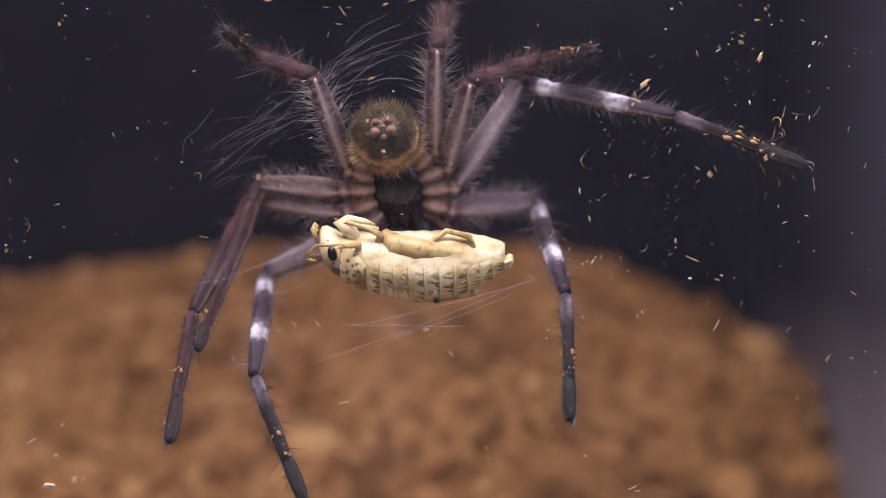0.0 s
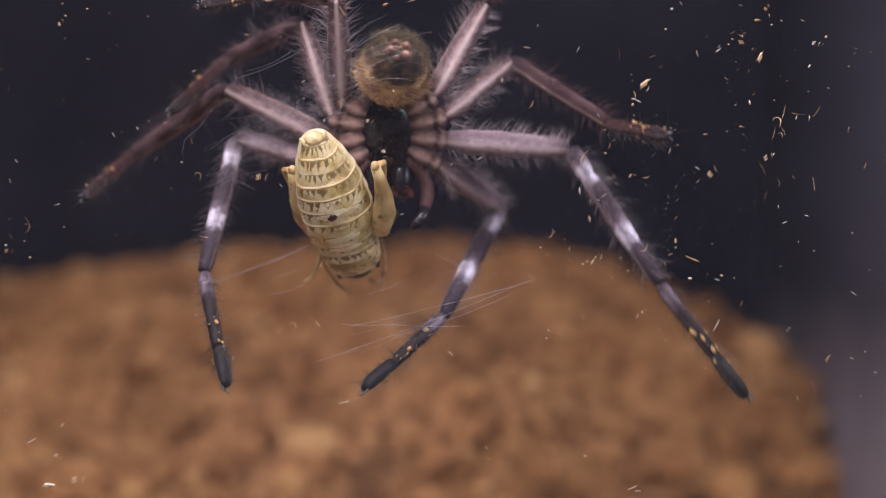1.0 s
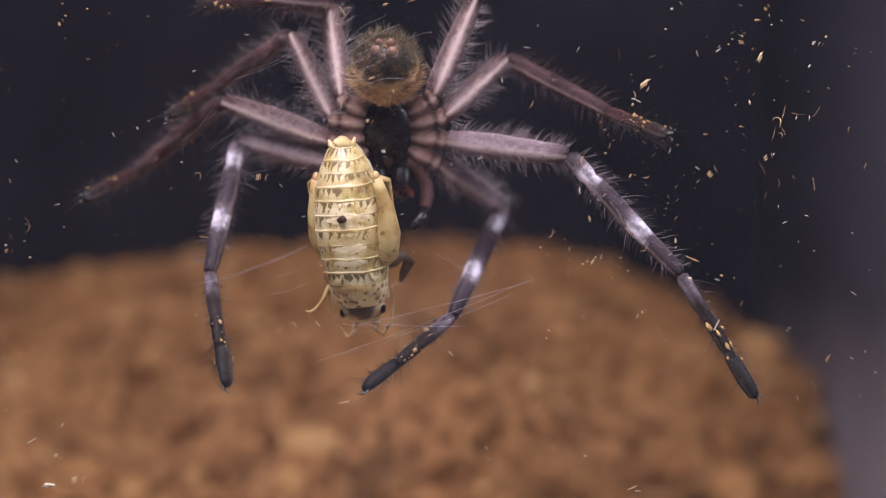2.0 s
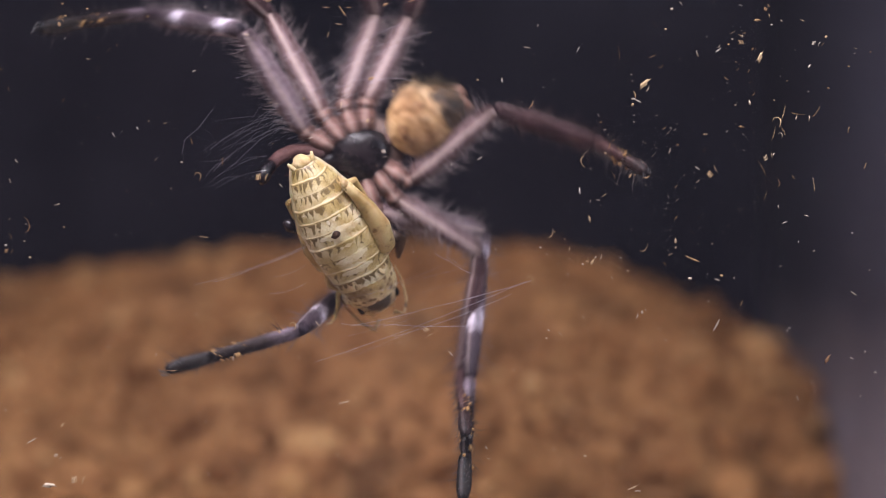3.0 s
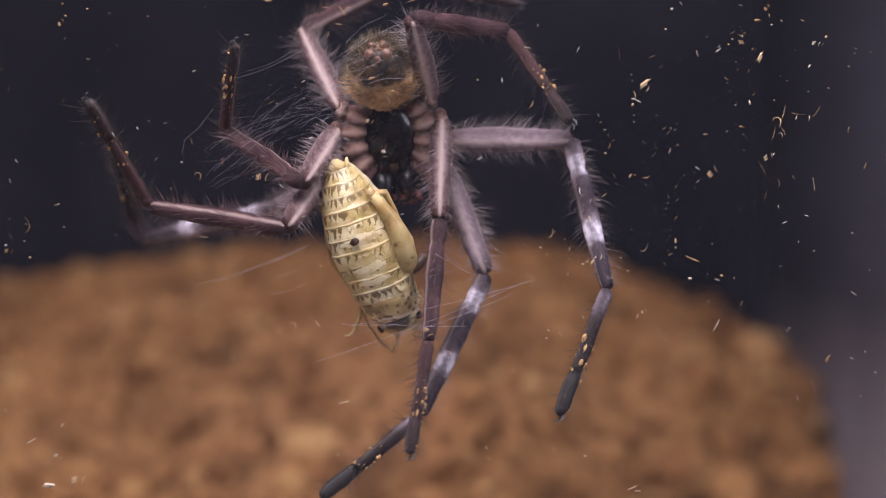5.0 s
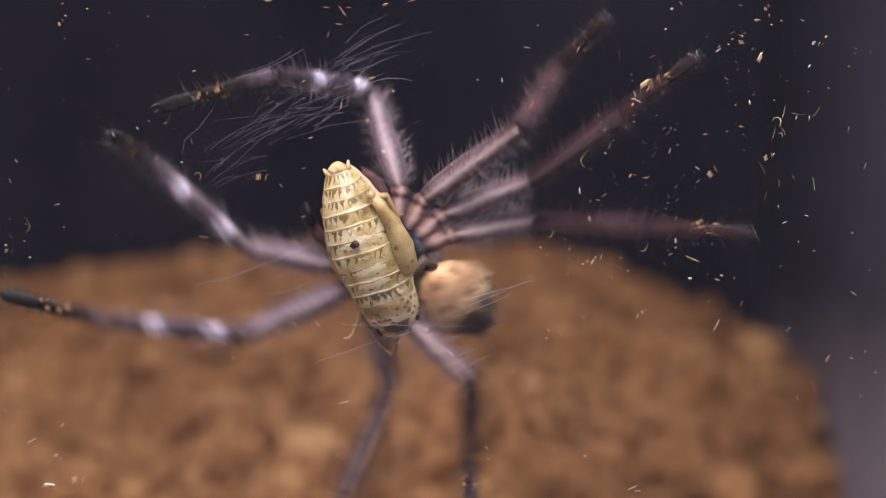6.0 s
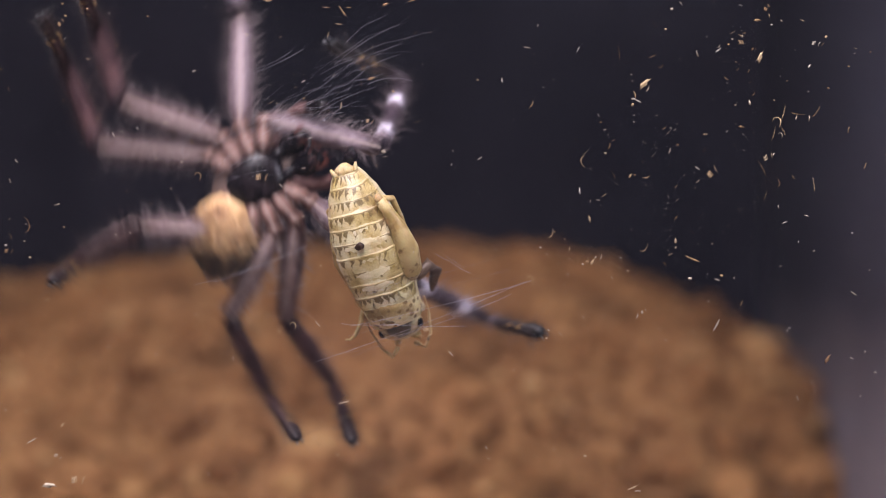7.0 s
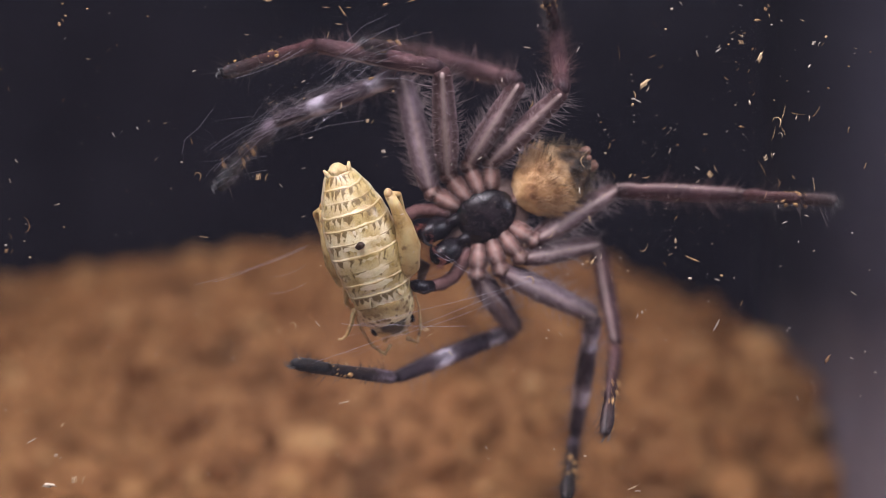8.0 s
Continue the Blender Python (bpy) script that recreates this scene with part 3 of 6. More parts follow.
def spotted_material(name, base, other, dark, scale, amount, crown=None):
    """Cream shell with small ragged dark marks; crown: height in mm from which it is stained dark."""
    k = Mat(name, 0.38, Subsurface_Weight=0.15, Subsurface_Scale=0.0006)
    c = k.mix(k.grey(k.noise(240, 5), 0.40, 0.60), base, other)
    cell = k.node("ShaderNodeTexVoronoi", [("Vector", k.coords()), ("Scale", scale)]).outputs["Distance"]
    edge = k.math("ADD", cell, k.math("MULTIPLY", k.noise(900, 4), 0.75))
    c = k.mix(k.grey(edge, amount, amount + 0.07, 0.9, 0.0), c, dark)
    c = k.mix(k.grey(k.noise(170, 4), 0.54, 0.64, 0.0, 0.8), c, tuple(0.5 * (p + 2 * q) for p, q in zip(dark, (0.12, 0.065, 0.02))))
    if crown is not None:
        z = k.node("ShaderNodeSeparateXYZ", [(0, k.coords())]).outputs[2]
        level = k.math("ADD", k.math("MULTIPLY", z, 100.0), k.math("MULTIPLY", k.math("SUBTRACT", k.noise(330, 4), 0.5), 0.45))
        c = k.mix(k.grey(k.math("SUBTRACT", level, crown * 0.1 - 0.5), 0.44, 0.56, 0.0, 0.92), c, dark)
    k.colour(c)
    k.gloss(k.noise(600, 3), 0.22, 0.55)
    return k.bump(k.noise(1300, 4), 0.5, 0.00015).m


def flank_material():
    """Soft cream skin, wrinkled, with ochre stains."""
    k = Mat("soft_flank", 0.42, Coat_Weight=0.3, Coat_Roughness=0.2, Subsurface_Weight=0.12, Subsurface_Scale=0.0006)
    c = k.ramp(k.noise(210, 5), [(0.36, (0.46, 0.32, 0.14)), (0.46, (0.68, 0.56, 0.33)), (0.62, (0.75, 0.65, 0.45))])
    k.colour(k.mix(k.grey(k.noise(1300, 4), 0.62, 0.72, 0.0, 0.5), c, (0.38, 0.24, 0.08)))
    k.gloss(k.noise(500, 3), 0.25, 0.55)
    wide = k.node("ShaderNodeMapping", [(0, k.coords()), (3, (1.0, 2.6, 1.0))]).outputs[0]
    return k.bump(k.math("ADD", k.noise(420, 4, wide), k.math("MULTIPLY", k.noise(1800, 3), 0.4)), 0.55, 0.0003).m


def limb_material(name, pale, deep, stain):
    """Translucent straw limb with brown freckles and streaks."""
    k = Mat(name, 0.4, Subsurface_Weight=0.15, Subsurface_Scale=0.0005)
    c = k.mix(k.grey(k.noise(260, 5), 0.38, 0.62), pale, deep)
    c = k.mix(k.grey(k.noise(1100, 4), 0.58, 0.68, 0.0, 0.8), c, stain)
    k.colour(k.mix(k.grey(k.noise(420, 4), 0.60, 0.70, 0.0, 0.6), c, stain))
    k.gloss(k.noise(700, 3), 0.25, 0.6)
    return k.bump(k.noise(1500, 4), 0.45, 0.00015).m


CM = {
    "tergite": tergite_material(),
    "belly": flank_material(),
    "shield": spotted_material("spotted_shield", (0.74, 0.62, 0.36), (0.50, 0.36, 0.14), (0.17, 0.105, 0.040), 1150, 0.70),
    "head": spotted_material("pale_face", (0.80, 0.68, 0.42), (0.52, 0.34, 0.12), (0.020, 0.013, 0.008), 1000, 0.46, crown=-0.5),
    "pad": limb_material("pale_pad", (0.78, 0.67, 0.44), (0.60, 0.46, 0.22), (0.30, 0.18, 0.06)),
    "limb": limb_material("straw_limb", (0.58, 0.43, 0.20), (0.40, 0.26, 0.09), (0.17, 0.09, 0.03)),
    "thigh": limb_material("amber_thigh", (0.56, 0.42, 0.19), (0.36, 0.235, 0.08), (0.15, 0.08, 0.025)),
    "knee": limb_material("brown_knee", (0.48, 0.33, 0.15), (0.30, 0.17, 0.065), (0.06, 0.03, 0.015)),
    "eye": plain_material("black_eye", (0.006, 0.006, 0.008), (0.012, 0.010, 0.012), 900, 0.08, Coat_Weight=1.0),
    "drop": plain_material("dried_drop", (0.030, 0.014, 0.008), (0.075, 0.034, 0.016), 1200, 0.35),
    "shade": plain_material("shaded_limb", (0.055, 0.030, 0.018), (0.11, 0.060, 0.030), 500, 0.5),
    "tuft": limb_material("pale_tail", (0.70, 0.58, 0.34), (0.50, 0.35, 0.14), (0.24, 0.13, 0.05)),
}

PREY = new("cricket")
tagged(PREY, "straw-yellow cricket with dark wedge marks and cream flanks", "cricket")

# half widths of the body along its length: y in mm from tail to head
OUTLINE_Y = [-13.0, -12.0, -10.0, -7.0, -4.0, -1.0, 2.0, 5.0, 7.0, 9.0, 11.0, 12.6]
OUTLINE_R = [1.5, 2.3, 3.4, 4.5, 5.0, 5.05, 4.8, 4.3, 4.0, 3.8, 3.4, 2.4]


def half_width(y):
    return float(np.interp(y, OUTLINE_Y, OUTLINE_R))


def build_prey():
    kickers = []
    # soft belly under the plates
    part("belly", loft([(0, y, -0.95, half_width(y) * (0.985 + 0.012 * math.sin(3.1 * y)), half_width(y) * (0.94 + 0.012 * math.sin(3.1 * y))) for y in np.linspace(-12.6, 7.5, 44)], 32), CM["belly"], PREY, "pale soft belly")
    # back plates, overlapping towards the tail
    edges = [-12.4, -10.9, -9.3, -7.6, -5.8, -3.9, -1.9, 0.2, 2.2, 4.1, 5.9]
    for i, (a, b) in enumerate(zip(edges, edges[1:])):
        bm = bmesh.new()
        uv = bm.loops.layers.uv.verify()
        rows, n = [], 26
        for s in (0.0, 0.04, 0.12, 0.35, 0.65, 0.9, 1.0):
            y = a - 0.25 + (b - a + 0.25) * s
            lift = {0.0: -0.05, 0.04: 0.03, 0.12: 0.05}.get(s, 0.03 - 0.07 * s)
            r = half_width(y) * (1 + 0.012 * math.sin(2.3 * i)) + lift
            row = []
            for k in range(n + 1):
                w = radians(4 + 172 * k / n)
                side_fade = max(0.0, abs(k / n - 0.5) - 0.40) * 10
                rr = r * (1.004 - 0.05 * side_fade + 0.012 * noise.noise(Vector((3 * w, 0.9 * y, i))))
                row.append((bm.verts.new((MM * rr * math.cos(w), MM * (y + 0.10 * math.cos(3 * w) + 0.12 * noise.noise(Vector((2.5 * w, i, 3)))), MM * (-0.5 + rr * 0.84 * math.sin(w)))), k / n, s))
            rows.append(row)
        for p, q in zip(rows, rows[1:]):
            for k in range(n):
                quad = (p[k], p[k + 1], q[k + 1], q[k])
                f = bm.faces.new([v for v, _, _ in quad])
                for loop, (_, uu, vv) in zip(f.loops, quad):
                    loop[uv].uv = (uu, vv)
        part("back_plate", bm, CM["tergite"], PREY)
    # wing pads and the shield over the thorax
    for side in (-1, 1):
        part("wing_pad", blob((0, 0, 0), (1.0, 1.7, 0.16), None, 16, 0.35, 2.2), CM["shield"], PREY, "short mottled wing pad", pose(side * 2.7 * MM, 4.0 * MM, 2.22 * MM, 4, side * 42, side * 12))
    part("thorax_shield", loft([(0, 5.2, -0.4, 3.5, 3.0), (0, 5.5, -0.4, 3.95, 3.45), (0, 6.6, -0.4, 4.0, 3.5), (0, 8.2, -0.6, 3.85, 3.4), (0, 9.2, -0.8, 3.55, 3.1), (0, 9.5, -0.9, 3.1, 2.7)], 24), CM["shield"], PREY, "mottled straw and brown neck shield")
    head = part("head", loft([(0, 8.6, -0.8, 2.4, 2.4), (0, 9.2, -0.9, 3.0, 2.9), (0, 10.4, -1.3, 3.1, 3.0), (0, 11.5, -1.8, 2.7, 2.7), (0, 12.2, -2.2, 1.8, 2.0), (0, 12.5, -2.4, 0.7, 1.1)], 22), CM["head"], PREY, "cream rounded head with a black crown")
    for side in (-1, 1):
        part("eye", blob((side * 2.72, 10.5, -0.5), (0.52, 0.72, 1.05), None, 16), CM["eye"], head, "glossy black eye")
        part("antenna", chain([(side * 1.2, 12.9, 0.4), (side * 2.4, 14.0, 0.8), (side * 3.6, 12.6, -0.8), (side * 4.3, 9.6, -1.6), (side * 4.4, 7.4, -2.2)], [0.36, 0.28, 0.22, 0.16, 0.09], 8), CM["knee"], head, "thin brown antenna")
        part("mouth_palp", chain([(side * 1.0, 12.6, -2.0), (side * 1.6, 13.4, -3.0), (side * 1.4, 12.9, -4.0)], [0.35, 0.34, 0.4], 8), CM["limb"], head)
    # tail: pale stump and two broken tail feelers
    part("tail_stump", blob((0, -12.8, 0.1), (1.3, 1.1, 1.1), None, 16, 0.35, 2.4), CM["tuft"], PREY, "pale tail stump")
    for side in (-1, 1):
        part("tail_feeler", chain([(side * 1.0, -12.0, 0.2), (side * 1.55, -12.9, 0.3), (side * 1.8, -13.6, 0.3)], [0.45, 0.34, 0.16], 10), CM["tuft"], PREY)
    # hind legs, folded along the flanks: one high on its side, one under the belly
    for side, lift, near in ((-1, 1.0, 1.0), (1, -3.2, 0.86)):
        leg = part("hind_leg", chain([(side * near * 3.6, 3.8, -1.2 + lift), (side * near * 4.4, 2.2, 0.2 + lift), (side * near * 4.9, -0.8, 0.8 + lift), (side * near * 4.7, -4.0, 1.2 + lift), (side * near * 4.1, -6.8, 1.5 + lift), (side * near * 3.6, -8.4, 1.7 + lift)], [0.9, 1.55, 1.6, 1.2, 0.8, 0.7], 14), CM["thigh"], PREY, "amber swollen hind thigh")
        kickers.append(leg)
        part("knee", blob((side * near * 3.5, -8.6, 1.7 + lift), (0.62, 0.75, 0.62), None, 12), CM["knee"], leg, "brown knee")
        part("hind_shin", chain([(side * near * 3.6, -8.4, 1.2 + lift), (side * near * 5.0, -7.6, -0.6 + lift), (side * near * 5.2, -4.6, -1.6 + lift), (side * near * 5.0, -1.0, -2.2), (side * near * 4.8, 1.2, -2.6)], [0.45, 0.45, 0.4, 0.35, 0.25], 10), CM["limb"], leg)
    # fore and middle legs, most of them folded under
    # stands for the other hind knee in shade; the shade is in its colour
    part("middle_leg", chain([(-2.6, 4.8, -2.8), (-4.9, 4.5, -3.3), (-6.4, 3.5, -3.5), (-7.0, 4.8, -3.7), (-6.0, 6.4, -3.9), (-5.4, 7.6, -4.1)], [0.7, 0.8, 0.9, 0.85, 0.6, 0.25], 12), CM["shade"], PREY, "bent leg painted dark for a knee in shade")
    for side in (1,):
        part("middle_leg", chain([(side * 2.6, 4.6, -2.8), (side * 4.4, 4.2, -4.0), (side * 4.9, 6.2, -4.6), (side * 3.8, 8.8, -5.0), (side * 2.8, 10.4, -5.2)], [0.6, 0.5, 0.34, 0.25, 0.15], 10), CM["limb"], PREY)
    part("front_leg", chain([(-1.6, 7.4, -3.4), (-2.6, 8.6, -4.6), (-2.9, 9.8, -5.4), (-2.4, 8.2, -6.0), (-2.0, 6.2, -6.1), (-1.8, 4.6, -5.9)], [0.95, 1.05, 0.75, 0.55, 0.42, 0.2], 12), CM["pad"], PREY, "pale folded front leg")
    part("front_leg", chain([(1.6, 7.4, -3.4), (3.0, 8.4, -4.2), (3.6, 9.9, -4.6), (3.4, 8.6, -5.6), (2.8, 6.4, -5.8), (2.4, 5.0, -5.6)], [0.95, 1.05, 0.75, 0.55, 0.42, 0.2], 12), CM["pad"], PREY, "pale folded front leg")
    part("front_leg", chain([(2.4, 7.6, -2.2), (4.4, 7.0, -2.2), (5.2, 8.4, -1.6), (6.4, 9.6, -0.9), (7.2, 9.9, -0.6), (7.7, 9.6, -0.4)], [0.55, 0.46, 0.33, 0.24, 0.18, 0.12], 10), CM["limb"], PREY, "thin straw front leg stuck out")
    part("dried_drop", blob((0.8, -3.6, 4.05), (0.55, 0.5, 0.28), None, 12, 0.6, 3.0), CM["drop"], PREY, "dark dried drop on the back")
    # the whole body is arched, head and tail bent towards the belly
    for ob in PREY.children_recursive:
        base = ob.matrix_basis.translation
        if base.length > 0:
            base.z -= 0.0019 * (base.y / 0.013) ** 2
            ob.matrix_basis = Matrix.Translation(base) @ ob.matrix_basis.to_3x3().to_4x4()
            continue
        for v in ob.data.vertices:
            v.co.z -= 0.0019 * (v.co.y / 0.013) ** 2
    return kickers


KICKERS = build_prey()


# ---- on the glass: flecks, dust, silk ----
def on_glass(x, z, depth=0.25):
    """A place on the inner face of the pane, in mm."""
    return Vector((x * MM, depth * MM, z * MM))


def curl_mesh(name, size, bend, thick, seed):
    """A curled coir fibre or flake, about 1 mm long."""
    rnd = random.Random(seed)
    pts, ang, p = [], rnd.uniform(-0.4, 0.4), Vector((0, 0, 0))
    for i in range(6):
        pts.append(p.copy())
        ang += bend * rnd.uniform(-0.3, 1.6)
        p = p + Vector((math.cos(ang), rnd.uniform(-0.05, 0.1), math.sin(ang))) * size / 5
    mid = sum(pts, Vector()) / 6
    return mesh_of(name, chain([q - mid for q in pts], [thick * w * rnd.uniform(0.6, 1.5) for w in (0.25, 0.7, 1.0, 0.9, 0.6, 0.2)], 6), M["fleck"])


def clump_mesh(name, seed):
    """A few crossed fibres and grains stuck together, about 1 mm long."""
    rnd = random.Random(seed)
    bm = bmesh.new()
    for i in range(7):
        x, z, w, n = rnd.uniform(-0.4, 0.4), rnd.uniform(-0.16, 0.16), rnd.uniform(0, 3.1), rnd.uniform(0.1, 0.28)
        c, q = n * math.cos(w), n * math.sin(w)
        chain([(x - c, 0, z - q), (x + rnd.uniform(-0.05, 0.05), 0.03, z + rnd.uniform(-0.05, 0.05)), (x + c, 0, z + q)], [0.012, rnd.uniform(0.022, 0.05), 0.012], 5, bm)
    return mesh_of(name, bm, M["fleck"])


def flake_mesh(name, a, b, seed):
    return mesh_of(name, blob((0, 0, 0), (a, 0.08, b), None, 12, 1.1, 1.5 + seed), M["fleck"])


# flecks by their patch of the pane: x and z in mm, shape, turn in degrees, length in mm
FLECKS_UPPER = [
    (27.7, 25.5, 0, 28, 1.05), (28.9, 24.2, 2, -60, 0.75), (26.7, 21.9, 4, 45, 1.95), (27.1, 21.2, 1, 60, 0.90), (25.4, 20.4, 1, 100, 1.05), (25.7, 19.7, 0, -25, 1.28), (25.1, 19.1, 5, 45, 0.60),
    (23.3, 26.0, 7, 80, 1.80), (30.3, 31.8, 5, 0, 0.53), (29.5, 29.1, 5, 0, 0.45), (28.1, 29.7, 7, 110, 1.05), (37.5, 22.6, 1, -40, 0.75), (39.0, 23.8, 1, 30, 0.53), (40.5, 23.6, 0, 70, 0.60),
    (41.1, 20.5, 1, 50, 0.68), (40.6, 19.4, 4, 100, 0.83), (39.5, 16.2, 4, -10, 0.83), (11.7, 19.1, 1, 60, 1.13), (11.1, 26.7, 0, -5, 0.98), (4.6, 22.4, 5, 0, 0.38),
]
FLECKS_CORNER = [
    (42.0, 25.4, 4, 70, 1.65), (41.6, 30.3, 4, 0, 0.98), (39.5, 27.8, 6, 100, 1.65), (39.9, 28.6, 0, 10, 0.60), (38.4, 28.7, 7, 10, 1.05), (42.9, 32.0, 6, 60, 1.20), (43.2, 30.9, 0, 100, 0.60),
    (43.5, 29.7, 5, 0, 0.38), (37.8, 27.1, 5, 0, 0.45), (38.3, 27.8, 5, 0, 0.38), (36.5, 26.8, 1, 45, 0.60), (41.2, 26.5, 6, 20, 0.83), (48.5, 24.2, 4, 60, 0.68), (49.4, 27.2, 6, 0, 1.35),
    (50.7, 28.1, 5, 50, 0.53), (50.3, 27.1, 0, 60, 0.53), (47.6, 30.3, 1, -20, 0.68), (51.0, 21.3, 5, 0, 0.45), (53.7, 24.2, 5, 0, 0.38), (56.6, 26.1, 5, 0, 0.30),
]
FLECKS_EDGE = [
    (45.1, 18.1, 7, 58, 2.10), (44.3, 16.9, 3, 0, 1.35), (45.0, 15.7, 7, 100, 1.65), (43.8, 15.3, 7, 58, 1.95), (44.7, 15.1, 3, 0, 0.75), (47.0, 17.9, 7, -25, 1.80), (49.4, 18.1, 7, 35, 1.80),
    (48.5, 17.3, 0, 90, 0.83), (43.1, 12.2, 6, 35, 1.65), (42.3, 10.7, 7, 100, 1.95), (44.4, 8.8, 2, 0, 1.20), (46.4, 9.5, 1, -50, 0.68), (53.7, 15.8, 0, 85, 0.98), (55.9, 11.0, 0, 75, 0.98),
    (49.1, 8.5, 7, 80, 1.95), (42.7, 7.1, 7, 50, 1.35), (39.5, 5.3, 7, -10, 1.05), (39.5, -7.2, 0, 70, 0.83), (50.9, -14.6, 4, 60, 1.50), (36.2, -10.1, 0, 68, 1.80),
]
FLECKS_MIDDLE = [
    (35.7, 10.2, 6, 55, 1.95), (34.6, 15.2, 5, 0, 0.38), (34.9, 15.2, 5, 0, 0.30), (34.6, 13.1, 0, 60, 0.53), (30.0, 15.6, 7, 30, 1.13), (30.7, 15.8, 0, 30, 0.53), (29.3, 16.0, 1, 30, 0.68),
    (31.1, 13.8, 5, 0, 0.30), (30.0, 13.0, 1, 70, 0.75), (27.9, 12.5, 7, 30, 0.83), (22.6, 14.4, 0, 30, 0.60), (22.0, 13.6, 1, 70, 0.98), (21.5, 12.7, 5, 0, 0.45), (20.9, 16.8, 5, 0, 0.38),
    (18.5, 11.6, 2, 180, 1.50), (18.9, 12.8, 7, 20, 1.05), (22.6, 9.8, 7, 95, 1.13), (24.8, 9.7, 4, 60, 0.75), (25.4, 9.8, 5, 0, 0.38), (26.9, 9.5, 1, 15, 0.98),
]
FLECKS_CLUSTER = [
    (21.3, 7.1, 0, 40, 0.75), (19.4, 4.0, 1, 100, 0.98), (14.3, 2.0, 2, -35, 1.28), (16.7, 0.0, 1, 80, 0.68), (20.9, -1.1, 1, 75, 0.75), (19.8, -1.7, 4, 60, 0.98), (19.1, -1.7, 5, 0, 0.68),
    (18.5, -2.0, 5, 0, 0.38), (16.7, -1.3, 0, 20, 0.45), (12.9, 0.2, 5, 0, 0.38), (10.3, -0.5, 0, 30, 0.83), (11.6, -4.1, 3, 0, 1.20), (22.4, -3.8, 1, -50, 0.60), (24.5, -2.9, 5, 0, 0.38),
    (26.7, 0.1, 2, -50, 1.35), (30.8, 4.1, 0, 60, 0.75), (30.8, 1.1, 4, 90, 0.83), (30.9, 8.3, 0, 50, 0.60), (31.0, 6.5, 0, 50, 0.53), (33.0, -1.3, 0, -18, 2.03),
]
FLECKS_LOWER = [
    (29.4, -2.0, 0, -55, 0.68), (32.7, -3.9, 5, 0, 0.68), (30.1, -0.7, 0, 30, 0.68), (36.9, -3.5, 5, 0, 0.53), (25.7, -8.9, 1, 70, 0.83), (26.6, -8.2, 6, 45, 0.98), (34.8, -15.8, 5, 0, 0.38),
    (15.6, -11.3, 0, -40, 0.68), (13.7, -11.8, 5, 0, 0.45), (25.2, -23.9, 0, 50, 0.83), (25.1, -31.6, 0, 30, 1.50), (18.8, -27.4, 5, 0, 0.53), (-13.1, -20.3, 0, 20, 1.50), (-16.2, -2.2, 5, 0, 0.38),
    (-21.5, -10.7, 6, 60, 1.13), (-19.8, -10.1, 3, 0, 0.98), (-19.1, -14.3, 1, -60, 0.83), (-2.0, -11.0, 6, -40, 1.65), (-16.4, -25.8, 1, -50, 1.05), (-13.8, -27.5, 6, -40, 1.20),
]
FLECKS_LEFT = [
    (-50.6, 30.0, 6, 60, 1.28), (-50.0, 30.9, 5, 0, 0.45), (-50.4, 32.5, 5, 0, 0.38), (-47.1, 31.8, 5, 0, 0.45), (-44.3, 26.3, 7, 35, 0.90), (-47.0, 25.2, 1, -10, 0.75), (-45.6, 24.1, 7, 15, 0.75),
    (-57.5, 21.2, 1, -70, 0.68), (-50.3, 19.7, 1, 60, 0.60), (-45.7, 17.4, 5, 0, 0.30), (-36.8, 16.7, 1, 10, 0.60), (-39.1, 30.8, 5, 0, 0.38), (-58.6, 23.9, 1, -30, 0.68), (-33.3, 14.3, 0, -70, 0.90),
    (-34.6, 11.5, 5, 0, 0.38), (-32.4, 9.7, 3, 0, 1.05), (-29.2, 11.6, 0, -85, 1.13), (-24.0, 9.5, 6, 10, 1.95), (-18.5, 10.7, 0, 15, 0.68), (-56.5, 11.7, 1, -60, 0.68),
]
FLECKS_LOW_LEFT = [
    (-51.1, 5.9, 0, 20, 0.83), (-55.1, 3.2, 2, 0, 2.10), (-57.3, 1.7, 2, 10, 0.75), (-57.9, 0.5, 5, 0, 0.45), (-57.5, -0.3, 6, 0, 1.35), (-50.2, 2.9, 5, 0, 0.38), (-31.7, 1.6, 0, -3, 1.28),
    (-36.0, 8.0, 5, 0, 0.30), (-52.5, -6.7, 1, 20, 0.75), (-36.0, -16.1, 0, 5, 1.50), (-54.7, -1.1, 5, 0, 0.45), (-58.0, -3.7, 0, 90, 0.98), (-52.2, -31.3, 4, 0, 1.95), (-50.4, -23.3, 4, 50, 0.75),
    (-54.5, -25.4, 0, 35, 1.43), (-51.0, -27.5, 6, -20, 1.28), (-48.3, -30.6, 6, 10, 2.25), (-55.2, -21.5, 5, 0, 0.53), (-43.1, -18.7, 5, 0, 0.45), (-16.6, -9.9, 0, -45, 1.05),
]
